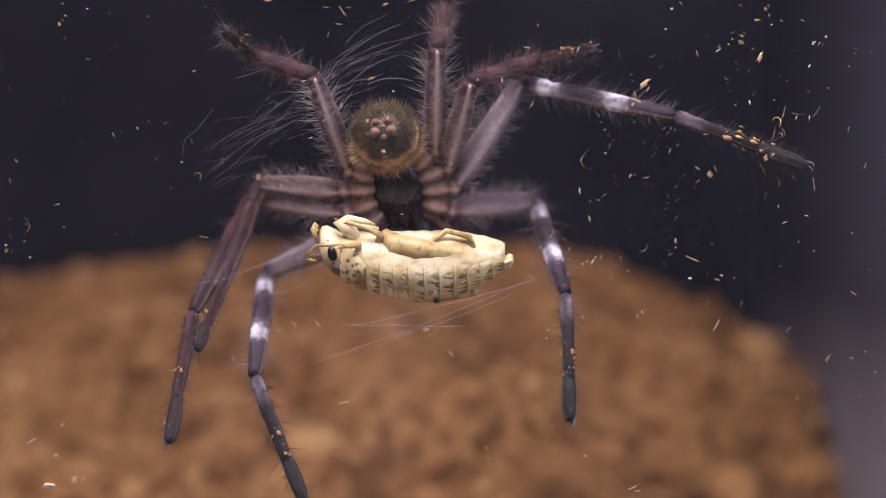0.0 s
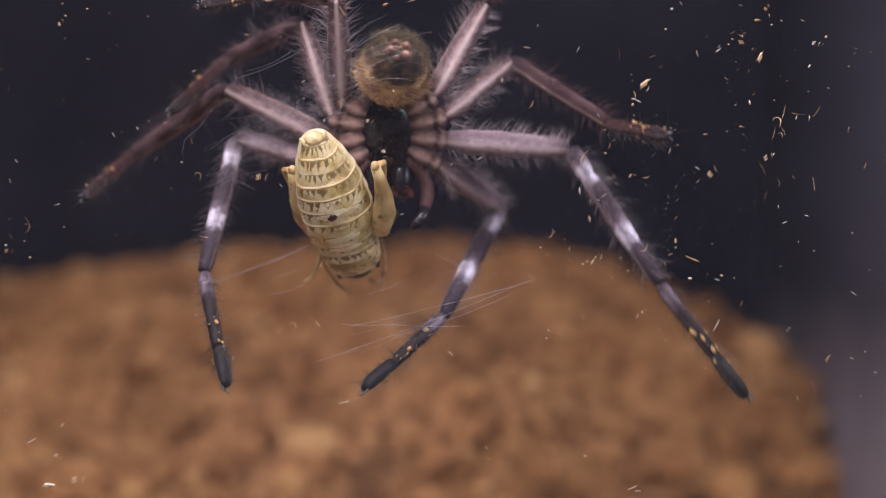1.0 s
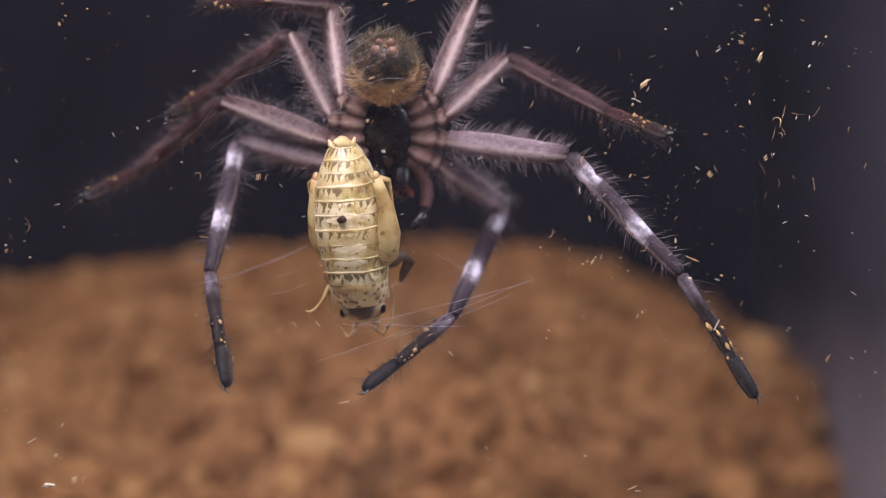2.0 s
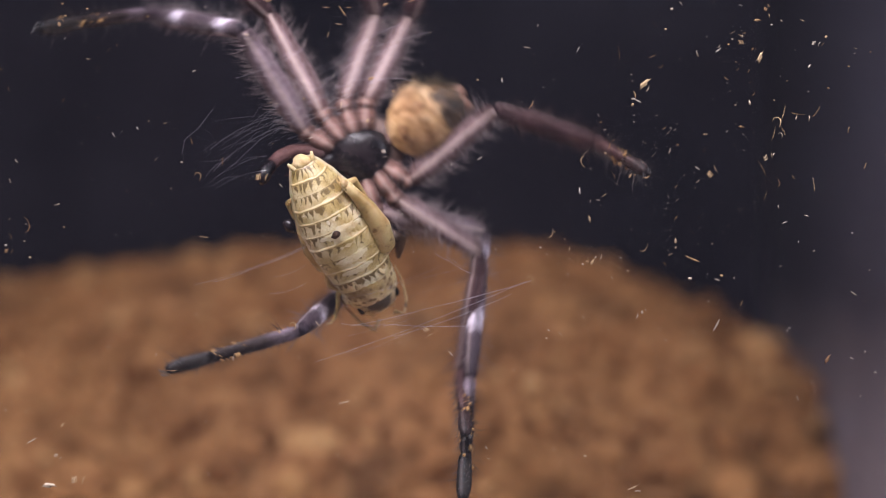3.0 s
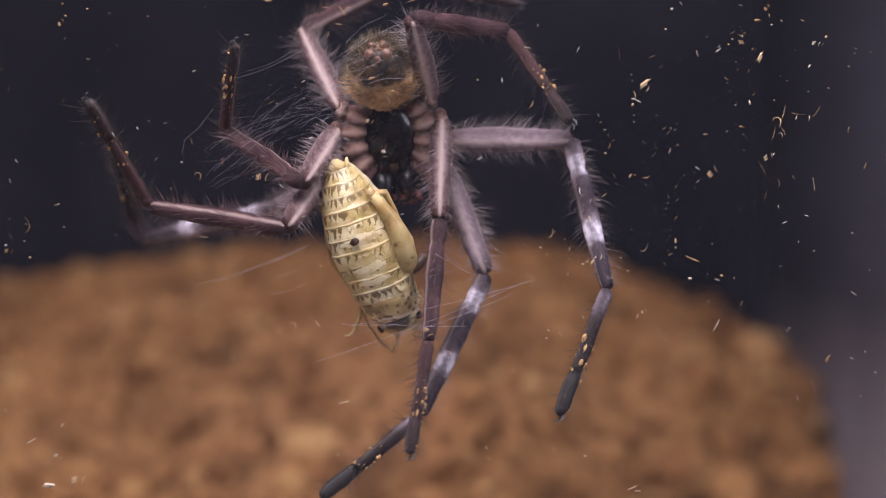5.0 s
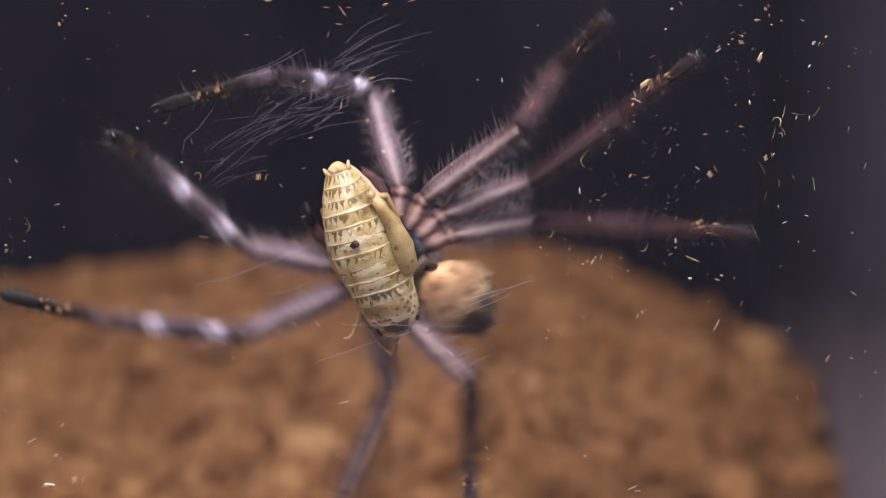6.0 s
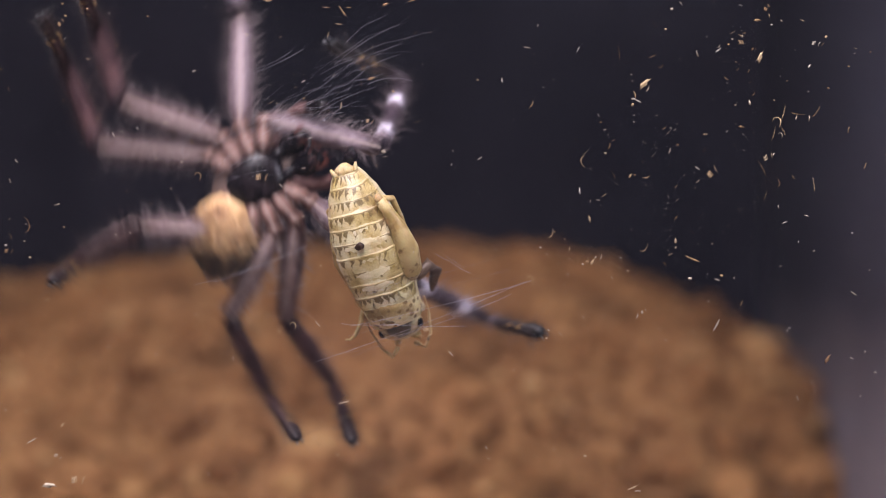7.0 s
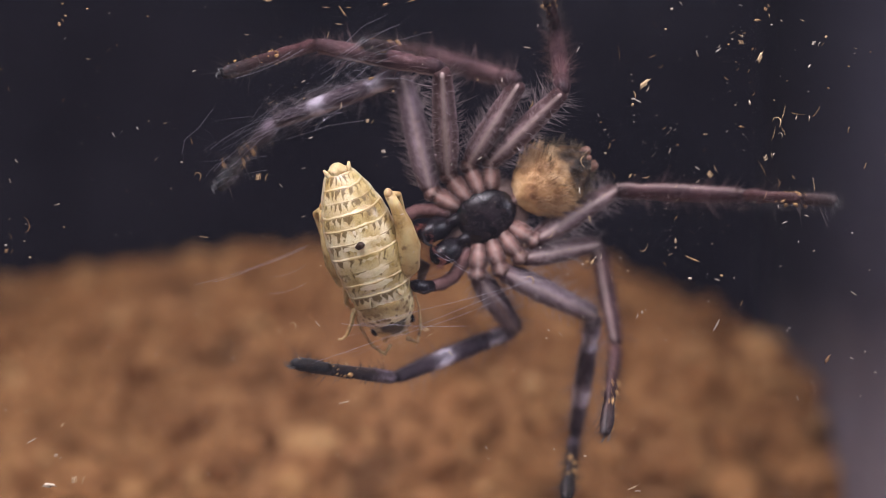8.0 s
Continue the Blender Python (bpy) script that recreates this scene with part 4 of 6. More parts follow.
FLECKS_TOP = [
    (-23.2, 32.9, 1, 0, 1.13), (-7.6, 32.4, 4, 20, 0.98), (-15.5, 32.0, 0, 0, 1.05), (-13.3, 31.5, 0, -50, 1.65), (-13.8, 29.8, 0, 0, 0.83), (-12.5, 32.0, 0, 0, 0.68), (-4.1, 32.9, 0, 25, 1.13),
    (-13.5, 19.0, 0, 88, 0.98), (-9.5, 22.6, 4, 20, 1.05), (-10.8, 22.0, 7, 60, 0.90), (-26.0, 28.4, 1, 0, 0.68), (-21.5, 28.1, 0, 40, 0.53), (-15.2, 28.4, 0, 80, 0.68), (-3.7, 28.6, 0, 60, 0.53),
    (-6.6, 20.9, 5, 0, 0.45), (-7.8, 12.6, 6, -60, 1.35), (-3.3, 16.9, 7, 0, 1.20), (-22.8, 19.4, 7, 10, 0.90), (-18.5, 4.3, 0, 20, 0.68), (-9.7, 16.9, 6, 0, 1.20),
]


def build_flecks():
    kinds = [curl_mesh("coir_fleck", 1.0, 0.06, 0.060, 3), curl_mesh("coir_fleck", 1.1, 0.35, 0.060, 4), curl_mesh("coir_fleck", 1.3, 0.42, 0.045, 5), curl_mesh("coir_fleck", 1.9, 0.85, 0.060, 6), flake_mesh("coir_fleck", 0.42, 0.13, 1), flake_mesh("coir_fleck", 0.30, 0.22, 2), clump_mesh("coir_fleck", 8), curl_mesh("coir_fleck", 1.05, 0.16, 0.022, 9)]
    rnd = random.Random(77)
    rows = FLECKS_UPPER + FLECKS_CORNER + FLECKS_EDGE + FLECKS_MIDDLE + FLECKS_CLUSTER + FLECKS_LOWER + FLECKS_LEFT + FLECKS_LOW_LEFT + FLECKS_TOP
    # grains scattered round the thicker patches
    for n, cx, cz, sx, sz in ((14, 39, 25, 6, 3.5), (24, 19, -0.5, 3.5, 2.4), (12, 25, 14, 7, 5), (8, 31, 6, 3, 5), (8, -50.5, -29, 3, 1.6), (10, 5, -14, 20, 8), (20, -30, 16, 17, 9)):
        rows = rows + [(rnd.gauss(cx, sx), rnd.gauss(cz, sz), rnd.choice((0, 1, 5, 5, 5)), rnd.uniform(0, 180), 0.10 + 0.22 * rnd.random() ** 2) for _ in range(n)]
    for a, b, kind, turn, size in rows:
        ob = new("coir_fleck", kinds[kind])
        p = on_glass(a, b)
        ob.matrix_basis = pose(p.x, p.y, p.z, 0, -turn, 0) @ Matrix.Diagonal((size, size, size, 1))
        tagged(ob, "golden coir fleck stuck to the glass", "fleck", "flecks on the glass")
    # dust too fine to count
    rnd = random.Random(21)
    bm = bmesh.new()
    for i in range(560):
        if i < 300:
            x, z = rnd.gauss(31, 17), rnd.gauss(6, 17)
        else:
            x, z = rnd.uniform(-60, 60), rnd.uniform(-34, 34)
        if abs(x) > 62 or abs(z) > 36:
            continue
        size = 0.034 + 0.13 * rnd.random() ** 4
        turn = rnd.uniform(0, math.pi)
        n = rnd.choice((1, 1, 2, 3))
        c, s = math.cos(turn), math.sin(turn)
        chain([(x - c * size * n, 0.16, z - s * size * n), (x + rnd.uniform(-.5, .5) * size, 0.2, z + rnd.uniform(-.5, .5) * size), (x + c * size * n, 0.16, z + s * size * n)], [size * 0.3, size * 0.55, size * 0.3], 5, bm)
    tagged(part("glass_dust", bm, M["dust"]), "fine pale dust and hairs on the glass", "dust", kind="stuff")


def silk(points, radius, sag=0.0):
    """One strand through points (x, depth, z) in mm, sagging a little."""
    pts = []
    for a, b in zip(points, points[1:]):
        for i in range(8):
            s = i / 8
            p = Vector(a).lerp(Vector(b), s)
            p.z -= sag * 4 * s * (1 - s)
            pts.append(p)
    pts.append(Vector(points[-1]))
    ob = part("silk_strand", chain(pts, [0.9 * radius] * len(pts), 5), M["silk"])
    return tagged(ob, "fine whitish silk strand drawn along the glass", "silk strand", "silk strands")


def build_silk():
    rnd = random.Random(33)
    # a combed fan on the glass above the prey
    for i in range(58):
        x0 = rnd.uniform(-32, -12)
        z0 = 10.5 + (x0 + 32) * 0.62 + rnd.gauss(0, 2.4)
        n = rnd.uniform(2, 8) if i % 4 else rnd.uniform(9, 17)
        w = radians(32 + rnd.gauss(0, 11))
        arch = rnd.uniform(-0.7, 0.9)
        silk([(x0, 0.3, z0), (x0 + n * 0.5 * math.cos(w), 0.5, z0 + n * 0.5 * math.sin(w) + arch * 0.4), (x0 + n * math.cos(w * 0.85), 0.8, z0 + n * math.sin(w * 0.8))], rnd.uniform(0.0035, 0.0095), rnd.uniform(-0.25, 0.1))
    # lines drawn over the prey and out to the pane
    for i in range(7):
        x0, z0 = rnd.uniform(-16, -8), rnd.uniform(-15, -6)
        n, w = rnd.uniform(5, 20), radians(rnd.uniform(8, 27))
        silk([(x0, 0.3, z0), (x0 + n * 0.5 * math.cos(w), 0.35, z0 + n * 0.5 * math.sin(w)), (x0 + n * math.cos(w), 0.4, z0 + n * math.sin(w))], rnd.uniform(0.004, 0.008), 0.1)
    for a, b, c, d, r in ((-27.5, 22.6, -18.5, 26.5, 0.013), (-26, 23.6, -20, 26.3, 0.011), (-33, -4.8, -18, 0.5, 0.016), (-23, -3.7, -18.3, -2.2, 0.012), (-23, -5.9, -18, -4.4, 0.012), (-17, -15.0, 11, -4.3, 0.016), (-6.5, -11.6, 9, -6.0, 0.013)):
        silk([(a, 0.3, b), ((a + c) / 2, 0.5, (b + d) / 2 - 0.4), (c, 0.6, d)], r, 0.1)
    for a, b, c, d, r in ((-12.3, -10.2, 11.7, -4.2, 0.020), (-13.5, -9.9, 3.0, -10.2, 0.017), (-30.5, -4.4, -18.2, 0.2, 0.017), (-1.0, -0.6, 3.6, -3.2, 0.020), (0.4, -0.9, 2.8, -2.4, 0.016)):
        silk([(a, 0.3, b), (a + (c - a) * 0.4, 0.4, b + (d - b) * 0.36), (c, 0.4, d)], r, 0.15)
    silk([(-34.6, 0.3, 12.5), (-34.2, 0.3, 14.5), (-32.5, 0.4, 15.9), (-30.5, 0.3, 18.5)], 0.013)
    silk([(-10, 0.4, 21.8), (-7.0, 0.4, 22.6), (-4.0, 0.4, 22.2)], 0.02, -0.2)


build_flecks()
build_silk()


# ---- movement ----
def eased(ts, vs, t):
    """Value at t through keys, smooth and without overshoot."""
    ts, vs = np.asarray(ts, float), np.asarray(vs, float)
    if t <= ts[0]:
        return vs[0]
    if t >= ts[-1]:
        return vs[-1]
    i = int(np.searchsorted(ts, t, side="right")) - 1

    def slope(j):
        if j <= 0 or j >= len(ts) - 1:
            return vs[0] * 0
        a, b = (vs[j] - vs[j - 1]) / (ts[j] - ts[j - 1]), (vs[j + 1] - vs[j]) / (ts[j + 1] - ts[j])
        return np.where(a * b > 0, 2 * a * b / np.where(np.abs(a + b) < 1e-9, 1e-9, a + b), 0.0)

    h = ts[i + 1] - ts[i]
    s = (t - ts[i]) / h
    return (2 * s ** 3 - 3 * s ** 2 + 1) * vs[i] + (s ** 3 - 2 * s ** 2 + s) * h * slope(i) + (3 * s ** 2 - 2 * s ** 3) * vs[i + 1] + (s ** 3 - s ** 2) * h * slope(i + 1)


STEPS = [i / FPS for i in range(int(8 * FPS) + 1)]


def bearing(x, z, depth, heading, pitch=0.0, roll=0.0):
    """A body on the glass, its belly to the pane: heading counts from the right towards up, pitch lifts the head off the glass."""
    a, p = radians(heading), radians(pitch)
    fwd = Vector((math.cos(a) * math.cos(p), math.sin(p), math.sin(a) * math.cos(p)))
    up = Vector((-math.cos(a) * math.sin(p), math.cos(p), -math.sin(a) * math.sin(p)))
    m = Matrix((fwd.cross(up), fwd, up)).transposed().to_4x4()
    return Matrix.Translation((x * MM, depth * MM, z * MM)) @ m @ Matrix.Rotation(radians(roll), 4, "Y")


def travel(thing, rows):
    """rows: seconds, x, z, depth in mm, heading, pitch, roll in degrees. Returns the pose as a function of time."""
    ts, vs = [r[0] for r in rows], [r[1:] for r in rows]

    def at(t):
        return bearing(*eased(ts, vs, t))

    walk(thing, [(t, at(t)) for t in STEPS])
    return at


def bend(thing, rows):
    """The abdomen at its waist: seconds, bend towards the belly, swing."""
    ts, vs = [r[0] for r in rows], [r[1:] for r in rows]
    out = []
    for t in STEPS:
        a, b = eased(ts, vs, t)
        out.append((t, pose(0, -4.7 * MM, 1.9 * MM, a, 0, b)))
    walk(thing, out)


def aim(side, az, el):
    a, e = radians(az), radians(el)
    return np.array((side * math.cos(a) * math.cos(e), math.sin(a) * math.cos(e), math.sin(e)))


def chain_joints(side, kind, ways):
    """Hip, knee, ankle and tip in mm in the spider's space."""
    hx, hy = HIPS[kind]
    out = [np.array((side * hx, hy, 1.6))]
    for i in range(3):
        d = ways[3 * i:3 * i + 3]
        out.append(out[-1] + d / np.linalg.norm(d) * REACHES[kind][i])
    return out


def reach_for(joints, lengths, goal):
    """Bend a chain so that its tip meets the goal, its hip and lengths kept."""
    hip = joints[0].copy()
    for _ in range(10):
        joints[3] = goal.copy()
        for i in (2, 1, 0):
            d = joints[i] - joints[i + 1]
            joints[i] = joints[i + 1] + d / np.linalg.norm(d) * lengths[i]
        joints[0] = hip.copy()
        for i in (0, 1, 2):
            d = joints[i + 1] - joints[i]
            joints[i + 1] = joints[i] + d / np.linalg.norm(d) * lengths[i]
    return joints


def stride(mark, at, rows):
    """One leg in its spider's space: seconds, then bearing and rise of femur, tibia and foot. Between the rows the foot steps from hold to hold on the glass."""
    side, kind, segments = LEGS[mark]
    ts = [r[0] for r in rows]
    ways = [np.concatenate([aim(side, r[i], r[i + 1]) for i in (1, 3, 5)]) for r in rows]
    holds = []
    for t, w in zip(ts, ways):
        holds.append(np.array(at(t) @ Vector(chain_joints(side, kind, w)[3] * MM)))
    tracks = ([], [], [])
    hints = (Vector((0, 0, 1)), Vector((side * 0.8, 0, 0.6)), Vector((side * 0.8, 0, 0.6)))
    for t in STEPS:
        i = min(max(int(np.searchsorted(ts, t, side="right")) - 1, 0), len(ts) - 2)
        s = min(max((t - ts[i]) / (ts[i + 1] - ts[i]), 0.0), 1.0)
        s = min(max((s - 0.25) / 0.5, 0.0), 1.0)
        s = s * s * s * (s * (6 * s - 15) + 10)
        hold = Vector(holds[i] * (1 - s) + holds[i + 1] * s)
        goal = np.array(at(t).inverted() @ hold) / MM
        joints = reach_for(chain_joints(side, kind, eased(ts, ways, t)), REACHES[kind], goal)
        for j in range(3):
            d = Vector(joints[j + 1] - joints[j]).normalized()
            x = d.cross(hints[j]).normalized()
            m = Matrix((x, d, x.cross(d))).transposed().to_4x4()
            tracks[j].append((t, Matrix.Translation(Vector(joints[j]) * MM) @ m))
    for seg, track in zip(segments, tracks):
        walk(seg, track)


def kick(thigh, hip_x, rows):
    """A hind leg swung out from its hip: seconds, degrees."""
    ts, vs = [r[0] for r in rows], [r[1:] for r in rows]
    hip = Matrix.Translation((hip_x * MM, 3.8 * MM, 0))
    walk(thigh, [(t, hip @ Matrix.Rotation(radians(float(eased(ts, vs, t)[0])), 4, "Z") @ hip.inverted()) for t in STEPS])


def motions():
    at = travel(SPIDER, [
        (0, -6.15, 8.1, 11.5, -77, 22, 0),
        (0.3, -6.15, 8.1, 11.5, -77, 22, 0),
        (0.4, -3.81, 7.08, 11.5, -112, 8, 0),
        (0.5, -1.25, 5.53, 11.5, -173, 0, 0),
        (0.6, -7.71, -0.31, 11.5, -265, 0, 0),
        (0.7, -15.1, 1.63, 11.5, -318, 10, 0),
        (0.8, -13.94, 9.03, 11.5, -374, 10, 0),
        (0.9, -10.43, 15.65, 11.5, -410, 15, 0),
        (1, -7.63, 16.35, 11.5, -449, 18, 0),
        (1.1, -6.93, 15.49, 11.5, -455, 12, 0),
        (1.2, -4.83, 14.48, 11.5, -472, 2, 0),
        (1.3, -4.59, 10.98, 11.5, -505, 0, 0),
        (1.4, -10.04, -0.31, 11.5, -592, 0, 0),
        (1.5, -16.66, -2.26, 11.5, -636, 0, 0),
        (1.6, -24.45, 6.31, 11.5, -696, 5, 0),
        (1.7, -15.49, 11.76, 11.5, -746, 10, 0),
        (1.95, -7.63, 16.35, 11.5, -809, 18, 0),
        (2.22, -7.63, 16.35, 11.5, -809, 18, 0),
        (2.42, -15.49, 11.76, 11.5, -746, 10, 0),
        (2.54, -22.89, 6.7, 11.5, -696, 5, 0),
        (2.66, -14.32, -1.09, 11.5, -640, 0, 0),
        (2.8, -2.8, -0.31, 11.5, -586, 0, 0),
        (2.9, 0.86, 5.92, 11.5, -568, 0, 0),
        (3, -11.21, 12.92, 11.5, -511, 0, 0),
        (3.1, -12.38, 14.48, 11.5, -499, 8, 0),
        (3.2, -18.61, 14.87, 11.5, -446, 5, 0),
        (3.3, -19.77, 7.47, 11.5, -370, 8, 0),
        (3.4, -14.32, -1.48, 11.5, -306, 0, 0),
        (3.5, -3.04, -4.59, 11.5, -274, 0, 0),
        (3.6, -2.26, 0.08, 11.5, -208, 0, 0),
        (3.7, -2.65, 4.75, 11.5, -178, 0, 0),
        (3.8, -18.61, 7.47, 11.5, -108, 8, 0),
        (3.9, -16.66, 4.36, 11.5, -62, 12, 0),
        (4, -15.1, 3.19, 11.5, -18, 15, 0),
        (4.2, -15.1, 3.19, 11.5, -18, 15, 0),
        (4.3, -11.99, 0.86, 11.5, 0, 0, 0),
        (4.4, 1.63, -1.48, 11.5, 100, 0, 0),
        (4.5, -1.87, 7.32, 11.5, 138, 0, 0),
        (4.6, -3.04, 8.64, 11.5, 172, 0, 0),
        (4.7, -5.37, 13.7, 11.5, 214, 0, 0),
        (4.9, -7.32, 15.65, 11.5, 272, 15, 0),
        (5.3, -7.32, 15.65, 11.5, 285, 15, 0),
        (5.55, -3.43, 10.98, 11.5, 250, 5, 0),
        (5.8, 1.63, 1.25, 11.5, 197, 0, 0),
        (5.9, 0.08, -2.26, 11.5, 172, 0, 0),
        (6, -5.92, -0.39, 11.5, 141, 0, 0),
        (6.1, -15.1, 3.97, 11.5, 84, 0, 0),
        (6.2, -15.1, 16.04, 11.5, 18, 4, 0),
        (6.3, -7.32, 17.59, 11.5, -16, 15, 0),
        (6.4, -5.29, 15.1, 11.5, -56, 20, 0),
        (6.6, -5.29, 15.1, 11.5, -56, 20, 0),
        (6.7, 1.4, 8.25, 11.5, -106, 0, 0),
        (6.8, -1.09, -3.43, 11.5, -200, 0, 0),
        (6.9, -17.44, -10.43, 11.5, -240, 0, 0),
        (7, -25.85, 9.58, 11.5, -330, 0, 0),
        (7.1, -22.5, 15.26, 11.5, -344, 3, 0),
        (7.2, -16.82, 19.15, 11.5, -354, 8, 0),
        (7.3, -14.32, 20.32, 11.5, -380, 14, 0),
        (7.4, -11.6, 19.93, 11.5, -404, 16, 0),
        (7.5, -8.25, 19.7, 11.5, -424, 18, 0),
        (7.6, -5.37, 17.98, 11.5, -438, 16, 0),
        (7.7, -2.26, 16.04, 11.5, -450, 15, 0),
        (7.8, 1.25, 9.42, 11.5, -478, 5, 0),
        (7.9, 7.86, 4.75, 11.5, -500, 0, 0),
        (8, 6.07, 4.67, 11.5, -511, 0, 0),
    ])
    bend(ABDOMEN, [
        (0, 53, 0),
        (0.3, 53, 0),
        (0.4, 10, 0),
        (0.5, 0, 0),
        (0.6, 0, 0),
        (0.7, 15, 0),
        (0.8, 25, 0),
        (0.9, 43, 0),
        (1, 45, 14),
        (1.1, 15, 0),
        (1.2, 0, 0),
        (1.3, 0, 0),
        (1.4, 0, 0),
        (1.5, 0, 0),
        (1.6, 5, 0),
        (1.7, 20, 0),
        (1.95, 45, 0),
        (2.22, 45, 0),
        (2.42, 20, 0),
        (2.54, 5, 0),
        (2.66, 0, 0),
        (2.8, 0, 0),
        (2.9, 0, 0),
        (3, 5, 0),
        (3.1, 25, 0),
        (3.2, 0, 0),
        (3.3, 20, 0),
        (3.4, 0, 0),
        (3.5, 0, 0),
        (3.6, 0, 0),
        (3.7, 0, 0),
        (3.8, 12, 0),
        (3.9, 43, -6),
        (4, 53, -16),
        (4.2, 53, -16),
        (4.3, 0, 0),
        (4.4, 0, 0),
        (4.5, 0, 28),
        (4.6, 12, 0),
        (4.7, 0, 0),
        (4.9, 43, 0),
        (5.3, 48, 0),
        (5.55, 15, 0),
        (5.8, 5, 0),
        (5.9, 10, 8),
        (6, 0, 0),
        (6.1, 0, 0),
        (6.2, 8, 0),
        (6.3, 43, 0),
        (6.4, 55, 0),
        (6.6, 55, 0),
        (6.7, 0, 0),
        (6.8, 0, 0),
        (6.9, 0, -10),
        (7, 0, -55),
        (7.1, 8, -25),
        (7.2, 20, -18),
        (7.3, 25, 0),
        (7.4, 43, 0),
        (7.5, 48, 0),
        (7.6, 48, 0),
        (7.7, 28, 0),
        (7.8, 10, 0),
        (7.9, 0, 0),
        (8, 0, 0),
    ])
    travel(PREY, [
        (0, -4.36, -3.14, 6, 178, 0, 100),
        (0.3, -4.36, -3.14, 6, 178, 0, 100),
        (0.4, -6.42, -3.14, 6, 138, 0, 102),
        (0.5, -6.0, -2.6, 6, 100, 0, 125),
        (0.6, -5.08, -1.85, 7.81, 26, 15, 158),
        (0.7, -6.46, -1.84, 7.46, -6, 12, 150),
        (0.8, -11.1, 1.23, 8.39, -32, 20, 168),
        (0.9, -15.02, 4.3, 9.9, -72, 37, 180),
        (1, -14.0, 4.1, 10.2, -73, 39, 180),
        (1.2, -13.31, 3.5, 9.7, -74, 34, 180),
        (1.3, -14.57, 3.16, 8.39, -78, 20, 180),
        (1.4, -14.91, 1.61, 7.46, -86, 12, 180),
        (1.5, -16.6, 1.2, 7.46, -94.5, 12, 180),
        (1.7, -12.76, 1.61, 7.46, -88, 12, 183),
        (2.3, -11.83, 0.85, 7.46, -80, 12, 183),
        (2.8, -10.15, -0.08, 7.69, -75, 14, 186),
        (2.9, -11.07, -0.08, 7.69, -70, 14, 186),
        (3, -13.05, 0.69, 8.85, -62, 24, 177),
        (3.1, -12.81, -0.08, 8.85, -64, 24, 180),
        (3.2, -11.87, -0.08, 8.39, -65, 20, 182),
        (3.4, -11.07, -0.62, 7.69, -70, 14, 185),
        (3.5, -9.92, -0.92, 7.69, -70, 14, 186),
        (4, -9.54, -1.08, 7.69, -70, 14, 186),
        (4.5, -9.77, -0.92, 7.69, -68, 14, 186),
        (6, -9.77, -1.38, 7.69, -69, 14, 186),
        (6.2, -9.15, -1.69, 7.69, -70, 14, 186),
        (6.6, -9.15, -1.69, 7.69, -71, 14, 186),
        (7.7, -9.38, -1.69, 7.69, -70, 14, 186),
        (8, -9.9, -1.5, 8.16, -71, 18, 176),
    ])
    kick(KICKERS[0], -3.6, [(0.0, 0), (0.6, 0), (0.8, -12), (1.0, -15), (1.3, -14), (1.6, -10), (1.9, -4), (2.8, 0), (7.8, 0), (8.0, -8)])
    kick(KICKERS[1], 2.6, [(0.0, 0), (0.6, 0), (0.9, 5), (1.6, 6), (2.4, 3), (2.8, 0), (7.7, 0), (8.0, 2)])
